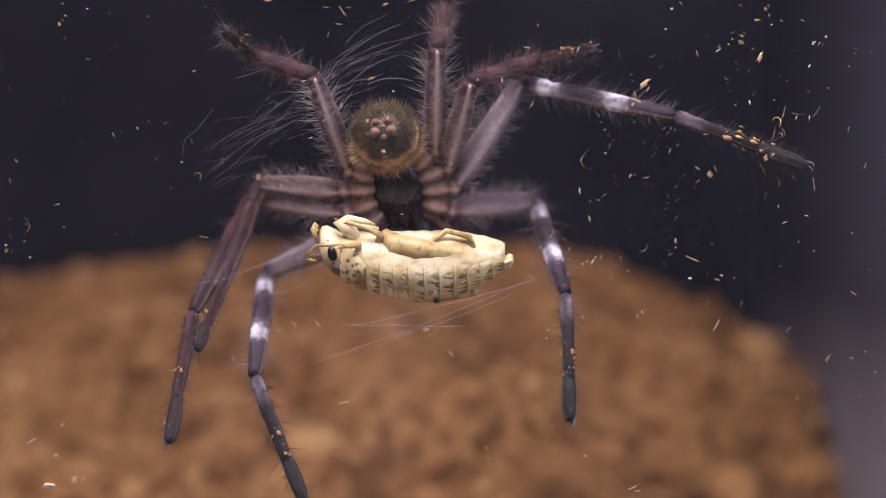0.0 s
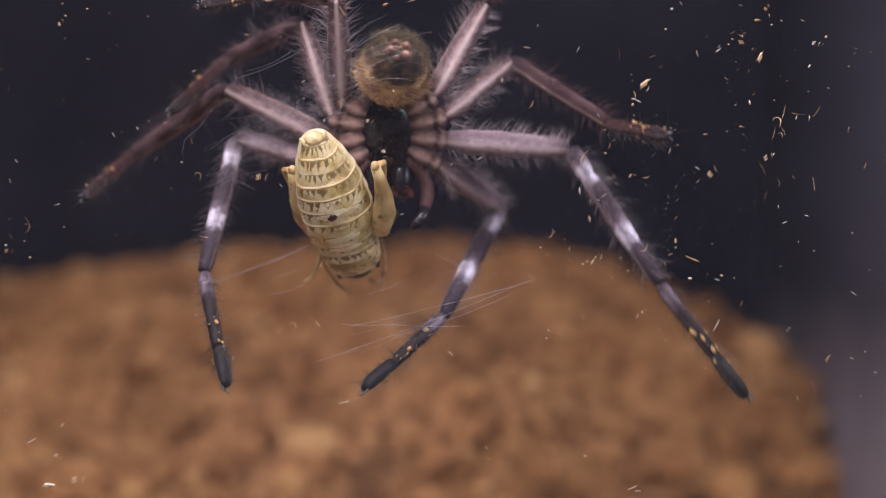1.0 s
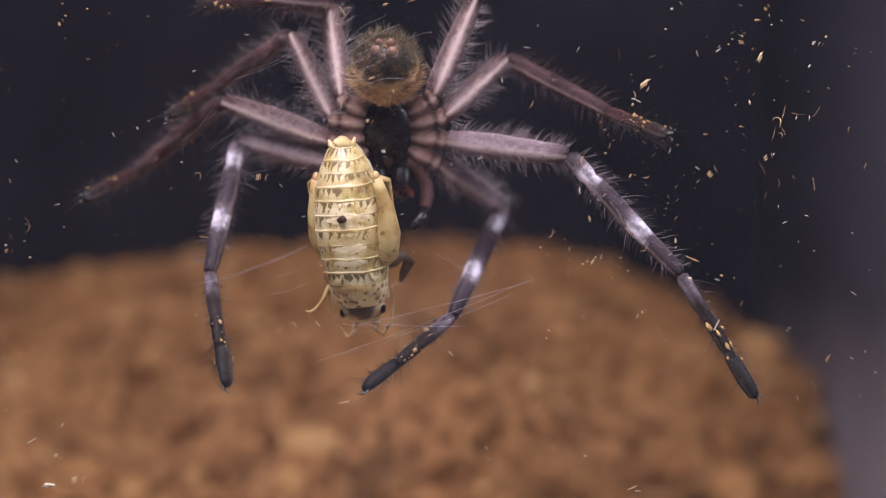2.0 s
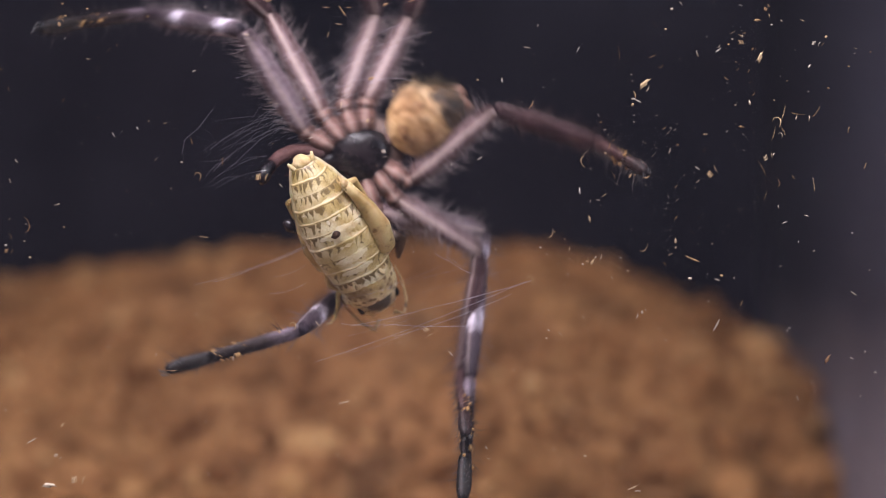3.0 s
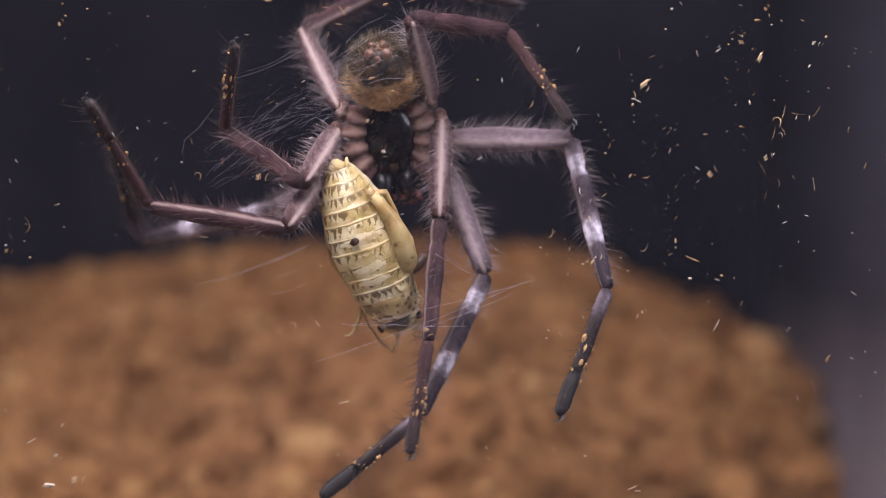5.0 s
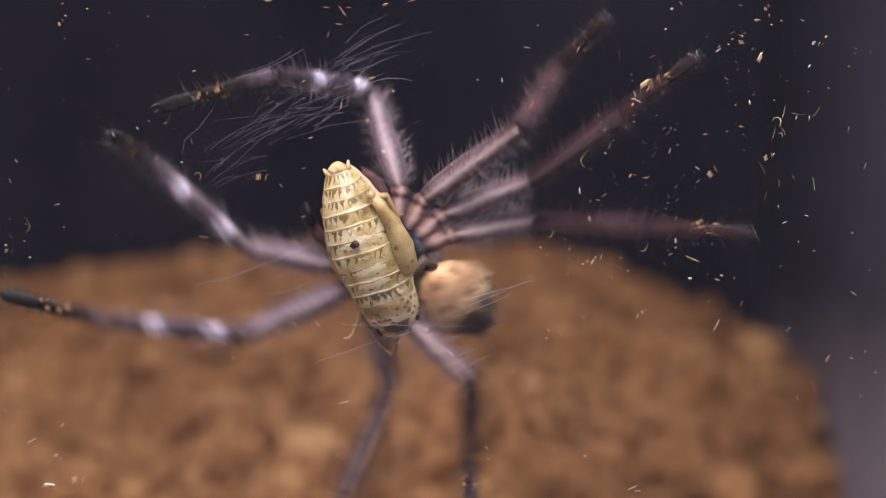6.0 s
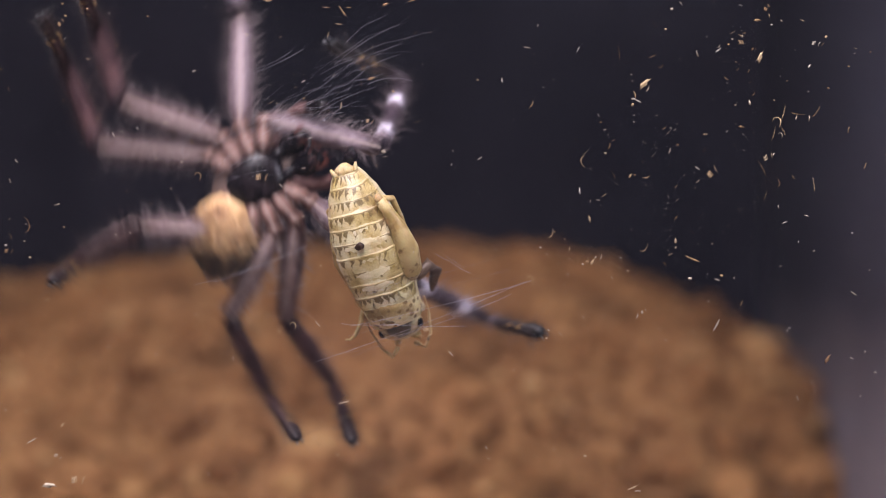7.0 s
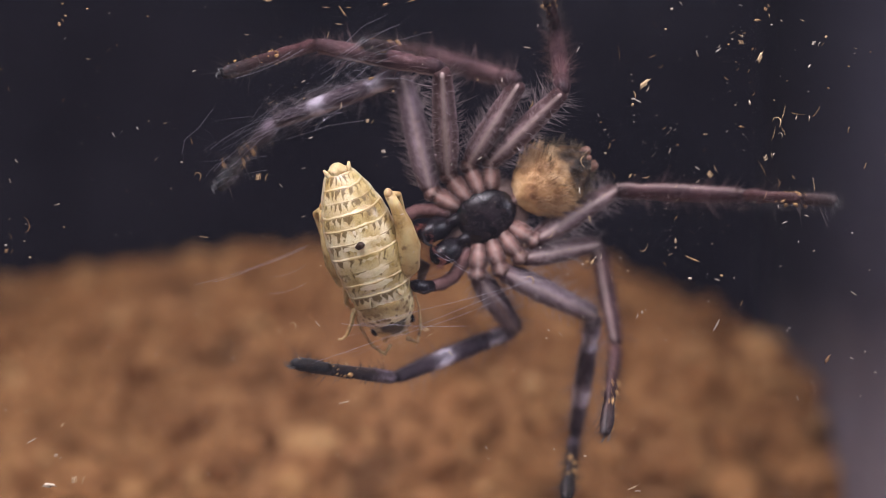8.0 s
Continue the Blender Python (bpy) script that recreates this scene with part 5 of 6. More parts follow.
    stride("L1", at, [
        (0, 20.3, 21.7, 60.7, -70.4, 101.7, -37.5),
        (0.3, 20.3, 21.7, 60.7, -70.4, 101.7, -37.5),
        (0.4, -12, -6.4, 66.2, 14.1, 88.8, -48.6),
        (0.5, 2.8, 34, -1.6, -71.1, 39.4, -2.4),
        (0.6, 30.1, 18.2, 62.2, 48.9, 52, -74),
        (0.7, 50, 18.3, 80.8, 24.1, 138.6, -71.6),
        (0.8, 18.5, 29, 82.4, 55, 104.3, -73.9),
        (0.9, -25.8, 21.7, 51.7, -63.6, 68.3, -4.4),
        (0.97, -18.9, 29.2, 66.2, -42, 95.4, -51.9),
        (1.05, -5.4, 26.1, 80.1, -42.1, 108.6, -49.5),
        (1.3, 8.5, 26.3, 78.3, 18.6, 122.3, -54.1),
        (1.4, 52.6, 28.4, 109.4, -62.6, 133.8, 19.6),
        (1.5, 42.1, -28.7, 78.5, 51.9, 95, -62.3),
        (1.6, 42.8, -11.2, 73.7, 39.5, 88.1, -69.3),
        (1.7, 21.8, 37, 67.7, -31.9, 90.1, -66),
        (1.95, -7.1, 27.4, 76.2, -44.7, 104.9, -51.6),
        (2.22, -7.1, 27.4, 76.2, -44.7, 104.9, -51.6),
        (2.42, 21.8, 37, 67.7, -31.9, 90.1, -66),
        (2.54, 38.8, -21.1, 74.7, 42.5, 87.9, -68.9),
        (2.8, 30.5, -22.1, 78.2, 59.8, 120.1, -69.4),
        (2.9, 24.6, 34.8, 73.9, -75.8, 54.7, -1.5),
        (3, 2.4, -18, 46.2, 43.7, 74.7, -43.3),
        (3.1, -13.4, -16, 41.5, 42, 54.6, -49.4),
        (3.2, -6.6, 44.5, 60.3, -55.8, 74.9, -27.4),
        (3.4, -23.1, -14.6, 32, 59.5, 42.7, -64.4),
        (3.5, 56.5, -26.9, 106.9, 55.5, 129.4, -58.6),
        (3.6, 52.1, -33.5, 79.8, 52.7, 105.9, -66.4),
        (3.7, 28.8, 31.5, 46.6, -68.4, 70.8, 34.5),
        (4, 37, 28, 69.7, -34.4, 81.7, -64.8),
        (4.2, 37, 28, 69.7, -34.4, 81.7, -64.8),
        (4.3, 59.8, 33, 35.6, -69.4, 49.8, -2.4),
        (4.4, 25.1, 45.3, 59.3, -74.5, 50, -9.1),
        (4.5, 39.3, 43.6, 72.4, -76.3, 50.4, -7.4),
        (4.6, 51.5, 20, 118.7, -51.7, 124.8, 19.4),
        (4.7, 23.3, 28.4, 64.4, 44.3, 104.8, -60.5),
        (5.8, 22.2, 40, 74.8, -52.3, 50, -17.2),
        (5.9, 37, -24.1, 86.2, 49.4, 107.8, -42.6),
        (6, 56.1, 24.4, 124.7, -56.7, 142.3, 22.5),
        (6.1, 38.8, -15.9, 57.3, 57.5, 45.1, -66.4),
        (6.2, 39.6, 46.1, 48.9, -60.7, 58.9, -24.4),
        (6.4, 28.8, 36.5, 55.6, -59.9, 71, -41.8),
        (6.62, 28, 37.4, 61.7, -58.7, 75.3, -40.1),
        (6.7, 11.4, -12.7, 71.5, 55.7, 66.1, -57.4),
        (6.8, 79.6, -6.5, 112, 27.8, 138.8, -35.1),
        (6.9, 33.4, -5.9, 78.7, 55.8, 102.6, -66.2),
        (7, 19.9, -1.5, 33, 50.3, 49.8, -67.5),
        (7.2, 42.6, 52.2, 46.2, -37.2, 47.3, -63.6),
        (7.5, 4.4, 34.9, 80.5, -57.9, 95.4, -46.7),
        (7.7, -34, 34.3, 62.3, -61.4, 80.1, -28.7),
        (7.9, -29.3, 16.8, 64.7, -48.3, 85.6, 22.1),
        (8, -15.1, -8.5, 78.9, 26.4, 115.8, -51.9),
    ])
    stride("L2", at, [
        (0, -4.2, 41.6, 36, -55.2, 62.3, -46.8),
        (0.3, -4.2, 41.6, 36, -55.2, 62.3, -46.8),
        (0.4, -43.1, 22.6, 33.3, 25.8, 49.6, -59.7),
        (0.5, -10.9, 31.8, 7.2, -14.9, 16.7, -127.9),
        (0.6, 27.3, 22.7, 55.9, 55.3, 60.7, -62.1),
        (0.7, 27.3, -14.8, 74.8, 34.9, -49.8, -99.3),
        (0.9, -42, -6.2, 37.6, 32.8, 35.1, -57),
        (0.97, -27.7, 25.3, 35.9, 31, -23.7, -72.6),
        (1.05, -13.5, 19.7, 44.3, 29.9, -10.9, -76),
        (1.2, 1.3, 20.6, 39.1, 26.8, 63, -52.6),
        (1.3, -17.9, 34, 18, -24, 18, -39),
        (1.4, -11.1, -43.9, 22.2, 55.9, 19.4, -69.8),
        (1.5, 21, 64.3, 178, 72.6, 171.9, -70.8),
        (1.6, -40.3, 45.3, -9.7, 56.3, -19.5, -75.4),
        (1.95, -15.6, 23.5, 42.4, 28.8, -20.8, -74.6),
        (2.22, -15.6, 23.5, 42.4, 28.8, -20.8, -74.6),
        (2.54, -46.5, 40.7, -9.3, 56.7, -19.5, -75.3),
        (2.8, -30.3, -29.2, -12.5, 60.7, -30.9, -69.5),
        (2.9, 11.8, -42.1, 38.2, 72.4, 68.1, -81.1),
        (3, -0.7, 22.6, 18, -19.3, 18, -34.3),
        (3.1, -10.4, 22.2, 17.8, -21.5, 17.8, -36.5),
        (3.3, -26.2, 43.9, 37.5, 32.2, 43.2, -62.4),
        (3.5, 29.9, 75.1, 156.2, 68.4, 158.6, -67.6),
        (3.6, -10, -41.9, 21, 69.3, 34.9, -69.4),
        (3.7, 12.5, 50.9, 18, -30.3, 18, -45),
        (3.8, 29, 50.3, 16.1, -34.3, 16.2, -48.7),
        (4, 25.9, 67, -12.7, -66.8, 38, -38),
        (4.2, 25.9, 67, -12.7, -66.8, 38, -38),
        (4.4, 10.8, -41.8, 22.1, 52.2, 40.9, -59.4),
        (4.5, 26.8, 38, 18, -25.6, 18, -40.6),
        (4.6, 1.5, -47.5, 59.6, 72.2, 81.6, -80.1),
        (4.7, 29, -42.2, 50.6, 42.3, 96.8, -58.6),
        (5.8, 1.8, -38.7, 45.9, 51.7, 70, -55.2),
        (5.9, 34.8, 33.1, 62.6, -68, 82.2, 22.8),
        (6, -14.8, -22.7, 5.6, 58, -6.2, -67.7),
        (6.1, 14.4, -12.5, 20.1, 54.4, 19.6, -57.8),
        (6.2, -54.3, 45.5, 1.7, 58.1, -4.3, -62.9),
        (6.3, -23.8, 51.4, 10, -27.2, 9.8, -58.2),
        (6.4, -1, 48.7, 7.5, -47.4, 37, -44.6),
        (6.62, -2.5, 46.7, 12.1, -48.5, 42.7, -42.3),
        (6.7, -18.2, 25.8, 26.9, 33.9, 52.4, -56.2),
        (6.8, 31.4, -42.1, 32.5, 55.4, 33.4, -82.2),
        (6.9, -20, 32.6, 10.9, 75.2, 17, -72.3),
        (7, -38.6, 36.7, -1, 59.5, -2.7, -62.4),
        (7.2, 15, -15.9, 39.6, 55.9, 27.7, -68.6),
        (7.5, -58, 41.1, 16.4, -46.8, 36.2, -30.8),
        (7.7, -44.5, 33.9, 7.1, 31.9, 6.2, -56.3),
        (7.9, -33, -24.7, 37.4, 44.5, 68.2, -42),
        (8, -25.6, -38.7, 46.8, 36.2, 84.5, -49.6),
    ])
    stride("L3", at, [
        (0, -2.3, 38.2, 50.3, -39.5, 20.8, -75.2),
        (0.3, -2.3, 38.2, 50.3, -39.5, 20.8, -75.2),
        (0.4, -72.2, -20.9, 19.9, 49.9, 37.9, -62.9),
        (0.5, -33.1, -48.1, 35.4, 60.3, 52.7, -71.9),
        (0.7, 7.2, -16, 47.1, 49.8, 47, -65.6),
        (0.8, 20.9, 18.3, 41.5, -53.7, 52.8, -16.5),
        (0.9, -31.9, 12.9, 42.5, 7.6, 12.1, -67.5),
        (0.97, -75.9, 25.6, 29.9, 41.4, 12.6, -61.6),
        (1.05, -54.1, 26.5, 38.5, 39.9, 32.7, -63.6),
        (1.2, -19.3, 29.8, 46.2, 39.6, 47, -65.6),
        (1.3, -42.1, 33.2, -15, -30, -15, -45.1),
        (1.4, -31.1, -49.5, 8.5, 64.7, 1.7, -79.8),
        (1.5, -68.1, 55.1, -32.7, -53.4, -3.3, -42.5),
        (1.6, -48.2, 41.1, -14, -65.8, -9.8, -18.5),
        (1.7, -12.8, 33.9, 47.6, 43.6, 30.5, -66.9),
        (1.95, -60, 35.6, 37.9, 26.1, 1.1, -71.4),
        (2.22, -60, 35.6, 37.9, 26.1, 1.1, -71.4),
        (2.42, -12.8, 33.9, 47.6, 43.6, 30.5, -66.9),
        (2.54, -53.6, 32.8, -13.6, -68.3, -10, -10.2),
        (2.8, -41.2, -26.5, -13, 65.5, -12.9, -76.3),
        (2.9, -12.5, 43.6, -15, -34.7, -15, -49.4),
        (3, -47.5, 22.2, -15, -24.8, -15, -40),
        (3.1, -23.9, 36, -16, -27.5, -16.1, -42.6),
        (3.3, -88.4, -10.3, -52.5, 56, -67.1, -57.5),
        (3.5, 61.9, 75.3, -161.9, 63.3, 138, -52.5),
        (3.6, -13.2, 38.8, 31, -65.5, -15, -20.7),
        (3.8, -6.9, 43.5, 28.1, 33.9, 17.7, -66.9),
        (4, -56.2, 41, -1.7, 43.1, -28.1, -50.9),
        (4.2, -56.2, 41, -1.7, 43.1, -28.1, -50.9),
        (4.3, 13.1, 50.3, 35.6, -60.2, 32.3, -33),
        (4.4, -8.6, 60.4, -23.4, -35.8, -28.8, -73.8),
        (4.5, -28.2, 46.1, -36.2, -76.2, -15, -22),
        (4.6, -0.6, -41.5, 63.6, 62, 82.6, -69.7),
        (4.7, 22.3, -56.2, 31.7, 56.2, 79.7, -74.5),
        (5.8, -3.3, -34.2, 78.3, 46.7, 62.3, -82.4),
        (5.9, -6, -53.5, 16.3, 64.5, 54.3, -73.5),
        (6, -28.8, 23.1, -15, -25.2, -15, -40.5),
        (6.2, -68.5, 34.2, -17.9, -52.9, -8.2, -20.5),
        (6.3, -72.4, 43.7, -9.3, -55.8, -10.1, -15.4),
        (6.4, -31.6, 55.9, 19.9, -32, -26.1, -70.1),
        (6.62, -32, 51.2, 24.7, -30.1, -20.2, -72.1),
        (6.7, -28.3, 27.2, 21.5, 47.5, 47, -70.2),
        (6.8, 17, 58.5, -14.6, -40, -15, -55.1),
        (7, -59.1, 16.3, -8.2, 42.2, 14.9, -61.4),
        (7.2, -37.2, 53.5, -18.2, -41.6, -13.5, -43.6),
        (7.5, -60, -13, 46.6, 39.7, -10.5, -72.8),
        (7.7, -64.3, -11.5, 31.6, 40.3, -7.3, -67.3),
        (7.9, -61.8, 26.5, -15, -26.8, -15, -42),
        (8, -61.2, -28.8, 41, 33.6, 59.9, -59.8),
    ])
    stride("L4", at, [
        (0, -85.5, -11.8, 0.8, 63.3, -77.7, -59.3),
        (0.3, -85.5, -11.8, 0.8, 63.3, -77.7, -59.3),
        (0.4, -99.4, 37.5, -87.1, -58.3, -51.8, -0.5),
        (0.5, -31.6, -50.6, -1.2, 57.6, 7.6, -73.6),
        (0.6, -49.5, 48.6, -38, 61.2, -27, -76.1),
        (0.7, -35.2, 55.4, -18.3, 51.1, -38.3, -56.8),
        (0.8, -81.7, 33.7, -8.6, 49.8, -26.8, -67.4),
        (0.9, -106.1, -7.6, -65.9, 79.4, -68.4, -67.8),
        (0.97, -96.2, -11.5, 7.7, 58.9, -24.6, -61.8),
        (1.05, -80.5, -18, 16.5, 53.6, -15.9, -67.7),
        (1.2, -77.7, 32.2, -55.1, -23.7, -55.1, -39),
        (1.3, -36.8, 41.3, -55, -30.1, -55, -45.5),
        (1.4, -47.4, -47, 7.3, 62.7, 13, -74.4),
        (1.5, -80.6, 66.7, 136.2, 63.9, 116.4, -65.2),
        (1.6, -98.7, 34.1, 41.8, -48.4, -38.9, -17),
        (1.7, -87.6, -27, -27.7, 53, -26.8, -59.5),
        (1.95, -80.7, 44.1, -29.8, -61.8, 18, 51.1),
        (2.22, -80.7, 44.1, -29.8, -61.8, 18, 51.1),
        (2.42, -87.3, -28.1, -27.7, 53, -26.8, -59.5),
        (2.54, -98.5, 22.4, 41.8, -48.9, -29.7, -7.4),
        (2.8, -55.5, 30.4, -61.1, 59, -54.8, -65.6),
        (2.9, -20.7, -45.3, 21.5, 67.9, 67.9, -77.1),
        (3, -54.1, 29.2, -55, -25, -55, -40.4),
        (3.1, -64.1, 36.8, -54.8, -18.1, -54.8, -33),
        (3.2, -51.2, 45, -44.6, -52.4, -54, -17.5),
        (3.3, -101.5, -17, -58, 57.4, -57.7, -57.2),
        (3.4, -94.3, 44.9, -94.4, 32.6, -95.7, -61.2),
        (3.5, -6.6, 54.5, -31.1, 43.8, -31.5, -74.8),
        (3.6, -32.2, -40.8, -0.4, 63.7, 19.5, -72.2),
        (3.7, -41.7, -52.1, -70.9, 64.4, -87.6, -76.8),
        (3.8, -52.2, 45.1, -100.5, -55.1, -52.7, -8.7),
        (4, -61.7, 39.2, -19.9, 49.5, -32.9, -52),
        (4.2, -61.7, 39.2, -19.9, 49.5, -32.9, -52),
        (4.3, -66, 48.3, -56.9, 50.4, -48.2, -60.9),
        (4.4, -36.9, 65.9, -34.5, -33.9, -36.4, -66.7),
        (4.5, -44.2, -39.3, -33.8, 54.9, -30.9, -71.9),
        (4.6, -34.9, -44, -4, 61.9, 22.9, -79.3),
        (4.7, -63.2, 56.5, -79.3, 54, -137.9, -74.1),
        (5.8, -65.3, -43.7, -68.6, 75.6, -79.1, -84.3),
        (5.9, -33.4, -54.2, -23.8, 68.8, -32.5, -74.8),
        (6, -40.2, 40.8, -55, -29.9, -55, -45.3),
        (6.1, -30.6, -26.5, -40.6, 65.2, -23.7, -64.8),
        (6.3, -110.6, 47.8, -33.4, -0.1, -36.3, -69.7),
        (6.4, -77.3, 52, -56.7, -50.8, -9.9, 56),
        (6.62, -71.6, 46.2, -53.3, -53.1, -9.5, 54.9),
        (6.7, -77.3, 38.6, -55, -29, -55, -44.5),
        (7, -123.7, -11, -96.9, 55.8, -61.3, -75.7),
        (7.2, -58.8, 47.1, -26.2, 41.5, -21, -55.5),
        (7.5, -61.2, 51.5, 14.4, 43.6, 2.6, -69.1),
        (7.7, -94.4, 33.9, -53, -8.1, -52.6, -21.4),
        (7.9, -87.8, -29.4, -34.6, 54.4, -6.1, -77.3),
        (8, -75.5, -31.7, -28, 57.2, -0.6, -72.3),
    ])
    stride("R1", at, [
        (0, 24.2, 37.6, 84.6, -72.6, 105.8, -46.2),
        (0.3, 24.2, 37.6, 84.6, -72.6, 105.8, -46.2),
        (0.5, 33.8, 44.9, 3.1, -64.1, 5.1, 66.2),
        (0.6, 45.2, -43.2, 72.9, 53, 99.4, -73),
        (0.7, 61.9, 21.1, 48.7, -32.2, 48.8, -47.1),
        (0.8, 48.7, 29.9, 104.3, -34, 117.7, -58.2),
        (0.9, 25, 43.5, 63.2, -48.2, 79.9, -61.5),
        (0.97, 52.6, 31.6, 134.9, -50.7, 162.6, -42.4),
        (1.05, 39.4, 40.5, 120.4, -51.2, 149.6, -44.6),
        (1.2, 0.5, 59.9, 90.3, -40.9, 124.3, -43.5),
        (1.3, 58.7, 32.9, 115.1, 55.8, 118.8, -55.5),
        (1.4, 19.5, 37.9, 82.9, 55.2, 126.7, -71.4),
        (1.5, 40.6, 26.5, 69.3, 66.6, 84.5, 65.1),
        (1.6, 38.5, 27.9, 85, 44.6, 120.7, -58.2),
        (1.7, 3.8, 33.1, 84.6, -25.6, 110, -70.1),
        (1.95, 44.9, 35.7, 125.8, -52.5, 154.9, -44.7),
        (2.22, 44.9, 35.7, 125.8, -52.5, 154.9, -44.7),
        (2.42, 3.8, 33.1, 84.6, -25.6, 110, -70.1),
        (2.54, 32.3, 32.3, 85.1, 43.8, 120.8, -58.4),
        (2.8, 80, 15.6, 121.9, 55.2, 165.3, -58.8),
        (2.9, -6.9, 41.5, 43.3, 35.3, 53.5, -61.6),
        (3, 36.9, 48.9, 77, -70, 102.3, -13.1),
        (3.1, 46.5, 12.5, 91.1, 43.9, 91, -65.5),
        (3.2, 34.7, 39.7, 91.8, -33.8, 108.8, -50.5),
        (3.3, 57, 34.7, 137, -24, 143.1, -71),
        (3.4, 56.5, 30.7, 132.7, 55.2, 169.2, -50.1),
        (3.5, 40.6, 26, 107.7, 57.8, 146.4, -53.6),
        (3.6, 45.7, 24.8, 101.7, 32.1, 108.2, -69.9),
        (3.7, 40.9, 38.9, 57.2, -67.9, 50, -7.3),
        (3.8, 6.3, 32.3, 86.3, -23.2, 84.5, -67.3),
        (4, 24.3, 23.6, 109.5, -55, 109.1, 29.2),
        (4.2, 24.3, 23.6, 109.5, -55, 109.1, 29.2),
        (4.3, 3.8, 18, 75.3, 56.9, 108.1, -61.4),
        (4.4, 49.4, -9.3, 76.9, 63.1, 99.9, -76),
        (4.5, -38, 0.8, 22.8, -27.4, 29.6, -7),
        (4.6, 13.7, 47.7, 63.6, -55.1, 90.2, -20.9),
        (4.7, 31.3, -16.3, 60.4, 37, 58.2, -63.1),
        (5.8, -17.9, 45.8, 61.7, 32.7, 72.2, -58.9),
        (5.9, -30, 58.4, 32.1, 41.2, 17.5, -68.2),
        (6, 61.8, 30.2, 91.3, 23.9, 92.2, -78.1),
        (6.1, 33.7, -55.1, 14.8, 54.7, -56.3, -68.7),
        (6.3, 44.3, -28.4, 85.8, 18.5, 118.2, -59.1),
        (6.4, 39.1, -1.9, 84.9, -32.7, 117.3, -58.6),
        (6.62, 34.8, 7.2, 82, -35.9, 110.5, -55.9),
        (6.7, 78.1, 30.5, 98.3, -50.9, 50, -11.2),
        (6.8, 53, -14.3, 75.1, 41.2, 92.8, -50.6),
        (6.9, 15, 56.8, 48.4, 51.9, 34.9, -70.3),
        (7, 133.6, 1.9, 45.9, 59.6, -36.3, -52.2),
        (7.2, 25.2, 50.1, 48.3, -39.3, 48.5, -53.3),
        (7.5, 45.4, 18.2, 111.2, -59.1, 117.5, -30.1),
        (7.7, 29, 34.4, 123.9, -66.6, 142.7, -31),
        (7.9, -28.4, 54.3, 80.9, -51, 123.4, -28.8),
        (8, -7.1, 54.3, 98.2, -32.2, 128.9, -41.5),
    ])
